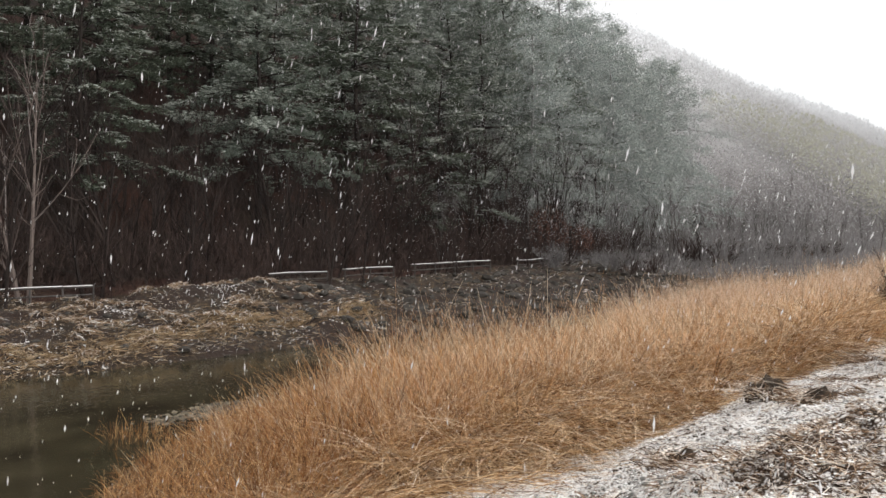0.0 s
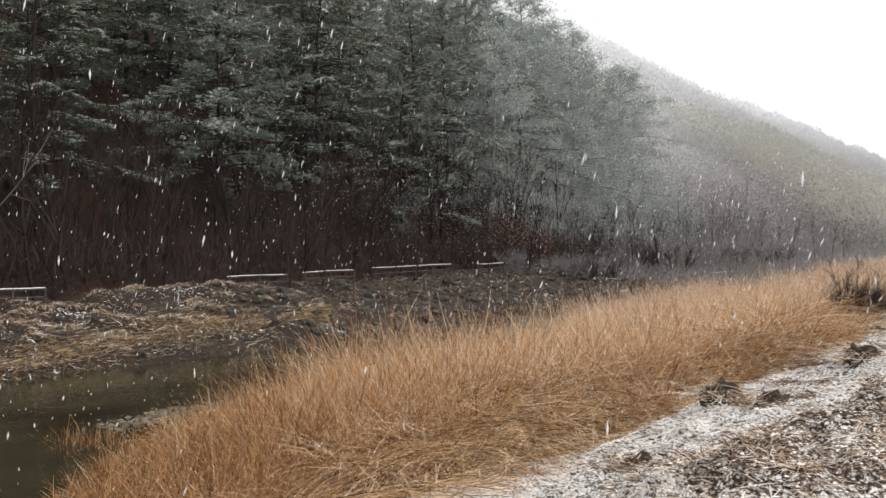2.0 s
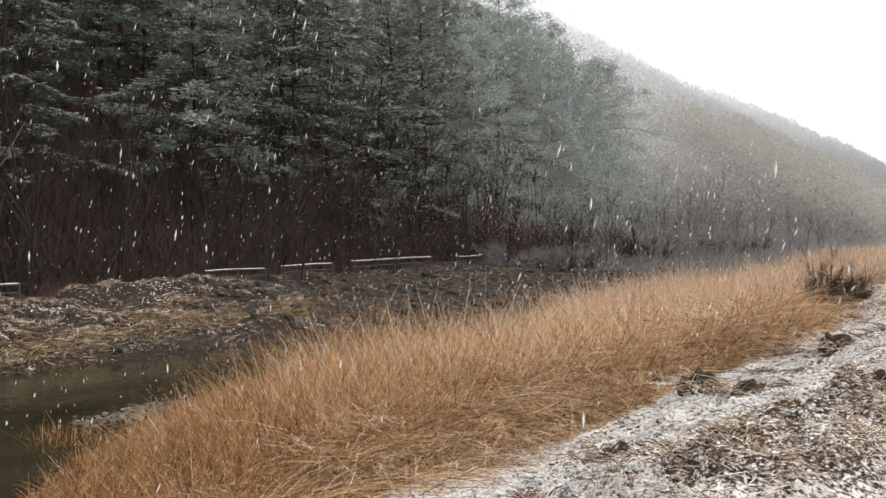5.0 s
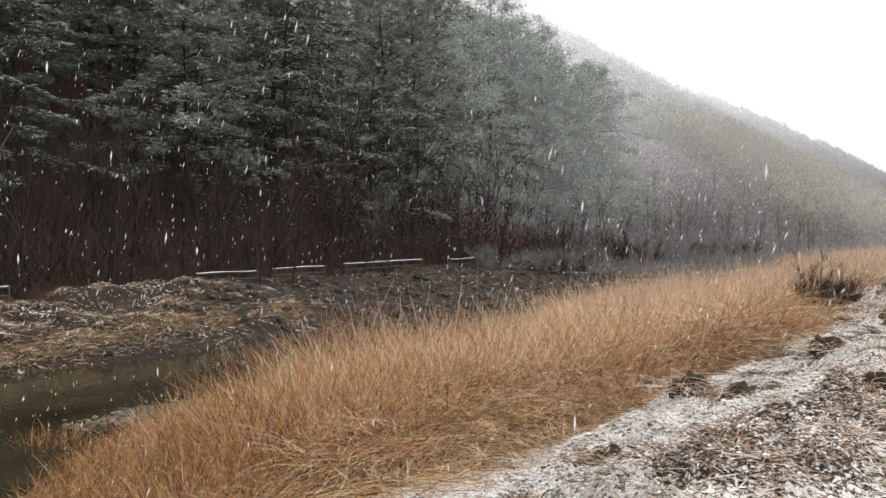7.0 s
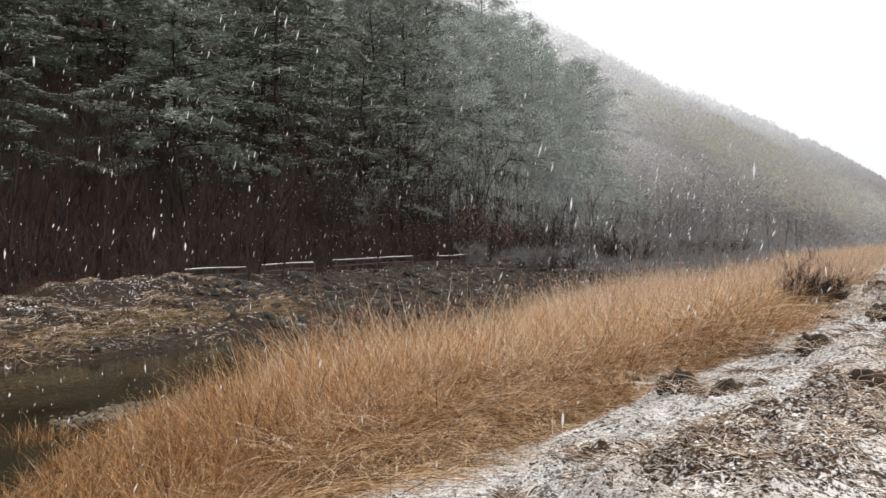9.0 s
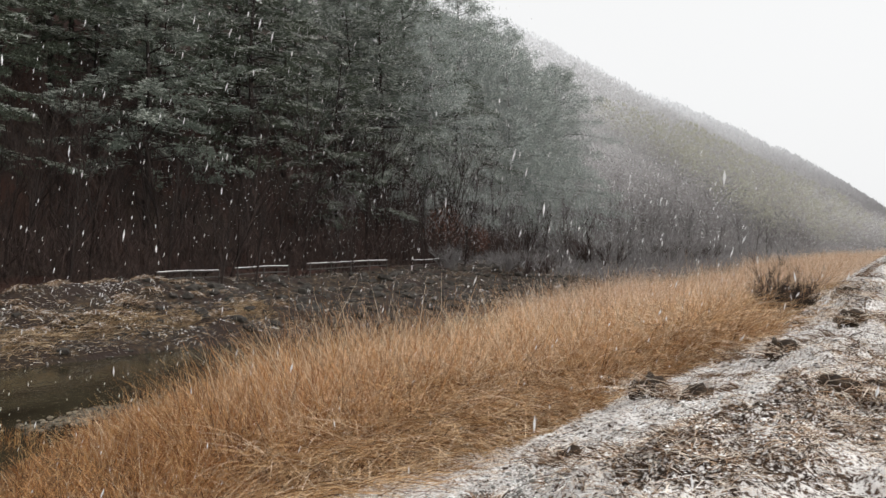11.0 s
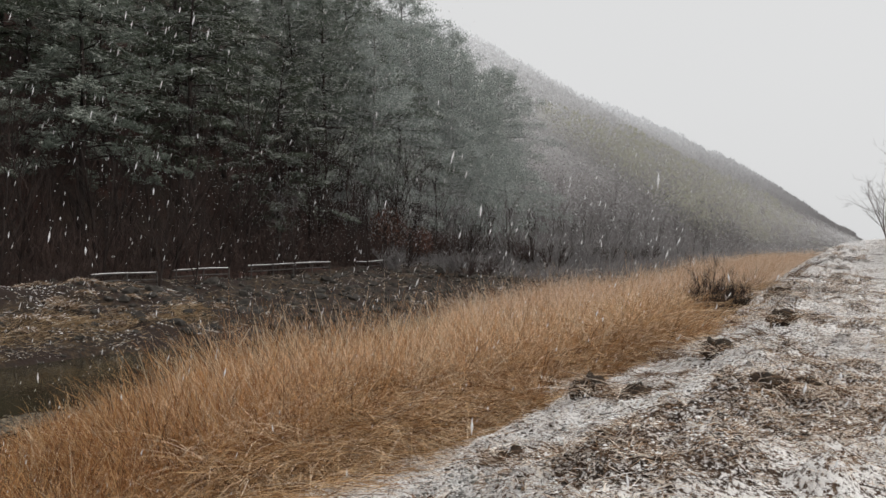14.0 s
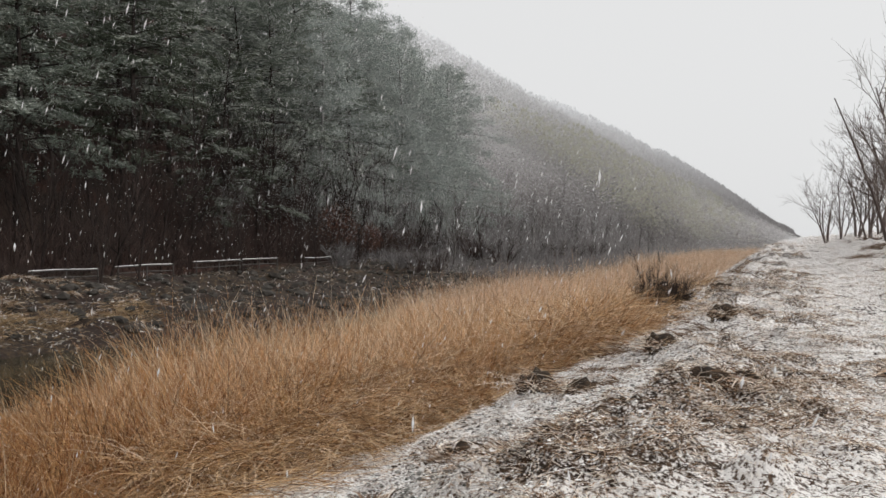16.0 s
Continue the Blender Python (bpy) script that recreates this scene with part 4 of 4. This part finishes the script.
for x, y, s in ((-3.2, 11.2, 0.4), (-2.3, 10.2, 0.32), (-3.3, 8.5, 0.3), (-0.6, 7.9, 0.3), (-0.25, 8.0, 0.24), (-1.6, 12.3, 0.34), (-0.9, 14.6, 0.34), (1.25, 9.9, 0.26), (-1.0, 10.2, 0.18), (-0.3, 11.2, 0.2), (-1.3, 19.5, 0.4), (-2.5, 6.4, 0.16)):
    clod = new("earth_clod")
    clod.matrix_basis = pose(x, y, float(ground_z(x, y)) + 0.12 * s, 0, 0, 0)
    bm = bmesh.new()
    bmesh.ops.create_icosphere(bm, subdivisions=3, radius=1)
    g = Geo()
    v = np.array([p.co[:] for p in bm.verts])
    bump = np.array([noise.noise(Vector(p) * 1.9 + Vector((x, y, 0))) * 0.5 + noise.noise(Vector(p) * 4.5 + Vector((y, x, 0))) * 0.6 for p in v])
    v = v * np.clip(0.85 + 0.6 * bump, 0.5, 1.35)[:, None] * np.array([s * 0.9, s * 0.6, s * 0.65])
    g.add(v, None, [[p.index for p in f.verts] for f in bm.faces])
    bm.free()
    part("soil", g, M_CLOD, clod, smooth=True)
    g = Geo()
    n = 620
    b = np.stack([rr.normal(0, s * 0.6, n), rr.normal(0, s * 0.45, n), rr.uniform(0, s * 0.35, n)], -1)
    ribbons(g, b, np.stack([rr.normal(0, 0.7, n), rr.normal(0, 0.7, n), rr.uniform(0.1, 0.9, n)], -1), s * rr.uniform(0.3, 1.1, n),
            np.stack([rr.normal(0, 0.3, n), rr.normal(0, 0.3, n), rr.uniform(-0.9, -0.2, n)], -1), rr.uniform(0.006, 0.012, n), 2)
    part("grass_tuft", g, M_DEADTURF, clod, "dead grass hanging over the clod")
    tagged(clod, "dark torn-up clod of earth with dead grass", "earth clod", "clods on the levee")

M_TUSSOCK = surface("dead_tussock", [(0.15, (0.03, 0.016, 0.01)), (0.45, (0.13, 0.074, 0.043)), (0.7, (0.32, 0.205, 0.125)), (0.88, (0.82, 0.75, 0.67))], 6, island=0.75, rough=0.85)


def tussock(seed, size):
    r = np.random.RandomState(seed)
    np.random.seed(seed)
    g = Geo()
    n = 300
    a = r.uniform(0, 6.283, n)
    d = np.minimum(np.abs(r.normal(0, 0.36, n)), 0.7) * size
    b = np.stack([np.cos(a) * d * 1.7, np.sin(a) * d * 1.2, 0.2 * size * np.exp(-(d / size / 0.5) ** 2) - 0.05], -1)
    lean = a + r.normal(0, 0.7, n)
    way = np.stack([np.cos(lean), np.sin(lean), r.uniform(0.1, 0.9, n)], -1)
    ribbons(g, b, way, size * r.uniform(0.25, 0.75, n), np.stack([r.normal(0, 0.2, n), r.normal(0, 0.2, n), r.uniform(-0.9, -0.3, n)], -1), r.uniform(0.005, 0.011, n), 2)
    return tagged(new("grass_tussock", g.mesh("grass_tussock", M_TUSSOCK)), "brown dead grass tussock with a little snow", "grass tussock", "tussocks on the levee")


tufts = [tussock(500 + i, s) for i, s in enumerate((0.3, 0.38, 0.26, 0.34))]
spots = [(0, -1.6, 12.6, 0, 1.2), (1, -0.6, 13.5, 60, 1.3), (2, -0.9, 10.4, 120, 1.2), (3, -1.2, 15.8, 200, 1.3), (0, 0.3, 16.5, 20, 1.1), (1, -1.8, 18.5, 0, 1.2), (2, 1.9, 14.0, 70, 1.2),
         (3, -0.9, 7.2, 10, 0.7)]
for i in range(130):
    y = 5 + 40 * rr.rand() ** 1.5
    x = rr.uniform(-3.6, 4.2) if i % 2 else rr.normal(-0.95, 0.45)
    if not (0.6 < x < 2.6 and rr.rand() < 0.8):
        spots.append((rr.randint(4), x, y, rr.uniform(0, 360), rr.uniform(0.5, 1.4) * (1 + y / 60) * (1.0 if i % 2 else 1.25)))
plant(tufts, spots)



def bank_tussock(seed, size):
    """A slumped hummock of pale dead grass, hanging downhill towards the water."""
    r = np.random.RandomState(seed)
    np.random.seed(seed)
    g = Geo()
    n = 150
    a = r.uniform(0, 6.283, n)
    d = np.minimum(np.abs(r.normal(0, 0.28, n)), 0.5) * size
    b = np.stack([np.cos(a) * d, np.sin(a) * d * 1.5, 0.32 * size * np.exp(-(d / size / 0.4) ** 2) - 0.06], -1)
    lean = a + r.normal(0, 0.6, n)
    way = np.stack([np.cos(lean) + 0.5, np.sin(lean), r.uniform(0.2, 1.0, n)], -1)
    ribbons(g, b, way, size * r.uniform(0.2, 0.45, n), np.stack([r.uniform(0, 0.5, n), r.normal(0, 0.2, n), r.uniform(-1.2, -0.5, n)], -1), r.uniform(0.014, 0.034, n), 2)
    return tagged(new("bank_tussock", g.mesh("bank_tussock", M_BANKTUSSOCK)), "slumped pale dead grass hummock dusted with snow", "grass tussock", "tussocks on the far bank")


M_BANKTUSSOCK = surface("pale_bank_tussock", [(0.2, (0.05, 0.032, 0.02)), (0.42, (0.18, 0.112, 0.065)), (0.6, (0.42, 0.31, 0.21)), (0.74, (0.8, 0.77, 0.74))], 4, island=0.6, rough=0.85)
hummocks = [bank_tussock(560 + i, s) for i, s in enumerate((0.55, 0.7, 0.45, 0.62))]
spots = []
for i in range(150):
    y = 8 + 19 * rr.rand()
    x = rr.uniform(-31.0, -23.2)
    spots.append((rr.randint(4), x, y, rr.uniform(-40, 40), rr.uniform(0.6, 1.35)))
plant(hummocks, spots)

# ---------------------------------------------------------------- falling snow
flakes = Geo()
n = 5400
for i in range(n):
    r = 2.5 + 30 * rr.rand() ** 0.8
    a = radians(rr.uniform(-75, 25))
    zf = EYE + r * rr.uniform(-0.33, 0.42 if a < radians(-24) else 0.1 if a < radians(-9) else -0.04)
    s = (0.0016 + 0.0045 * rr.rand() ** 2) * (0.7 + r / 14) * (1.5 if rr.rand() < 0.07 else 1.0)
    v = OCT * np.array([s, s, s * rr.uniform(2.2, 6.5)])
    v[:, 0] += v[:, 2] * rr.normal(0.25, 0.15)
    p = np.array([r * math.sin(a), r * math.cos(a), zf])
    if p[2] > float(np.interp(p[0], PROFILE_X, PROFILE_Z)) + 0.3:
        flakes.add(v + p, None, OCT_T)
tagged(part("snowflakes", flakes, M_FLAKE), "white snowflakes falling through the air", "snow", kind="stuff")

drift = Geo()
n = 270000
a = np.radians(rs.uniform(-50, 1, n))
r = np.sqrt(34 ** 2 + (140 ** 2 - 34 ** 2) * rs.rand(n))
h = -0.015 + (0.015 + np.interp(np.degrees(a), [-50, -28.7, -18.2, -10.4, -3.75, 0.7], [0.42, 0.3, 0.188, 0.125, 0.045, 0.002])) * rs.triangular(0, 0.75, 1, n)
p = np.stack([r * np.sin(a), r * np.cos(a), EYE + r * h], -1)
p = p[p[:, 0] > foot_x(p[:, 1]) + 1.5 - 0.4 * np.clip(p[:, 2], 0, 40)]
n = len(p)
m = 70000
a = np.radians(rs.triangular(-46, -28, -15, m))
r = rs.uniform(46, 92, m)
q = np.stack([r * np.sin(a), r * np.cos(a), EYE + r * np.interp(np.degrees(a), [-46, -28.7, -15], [0.42, 0.26, 0.14]) * rs.triangular(-0.12, 0.12, 1, m)], -1)
q = q[q[:, 0] > foot_x(q[:, 1]) + 1.0]
p = np.concatenate([p, q])
n = len(p)
way = np.stack([rs.normal(0.25, 0.15, n), rs.normal(0, 0.2, n), np.ones(n)], -1)
spikes(drift, p, way, rs.uniform(0.025, 0.06, n), rs.uniform(0.012, 0.024, n))
tagged(part("distant_snowfall", drift, M_FLAKE), "fine snow falling thickly over the valley", "snow", kind="stuff")
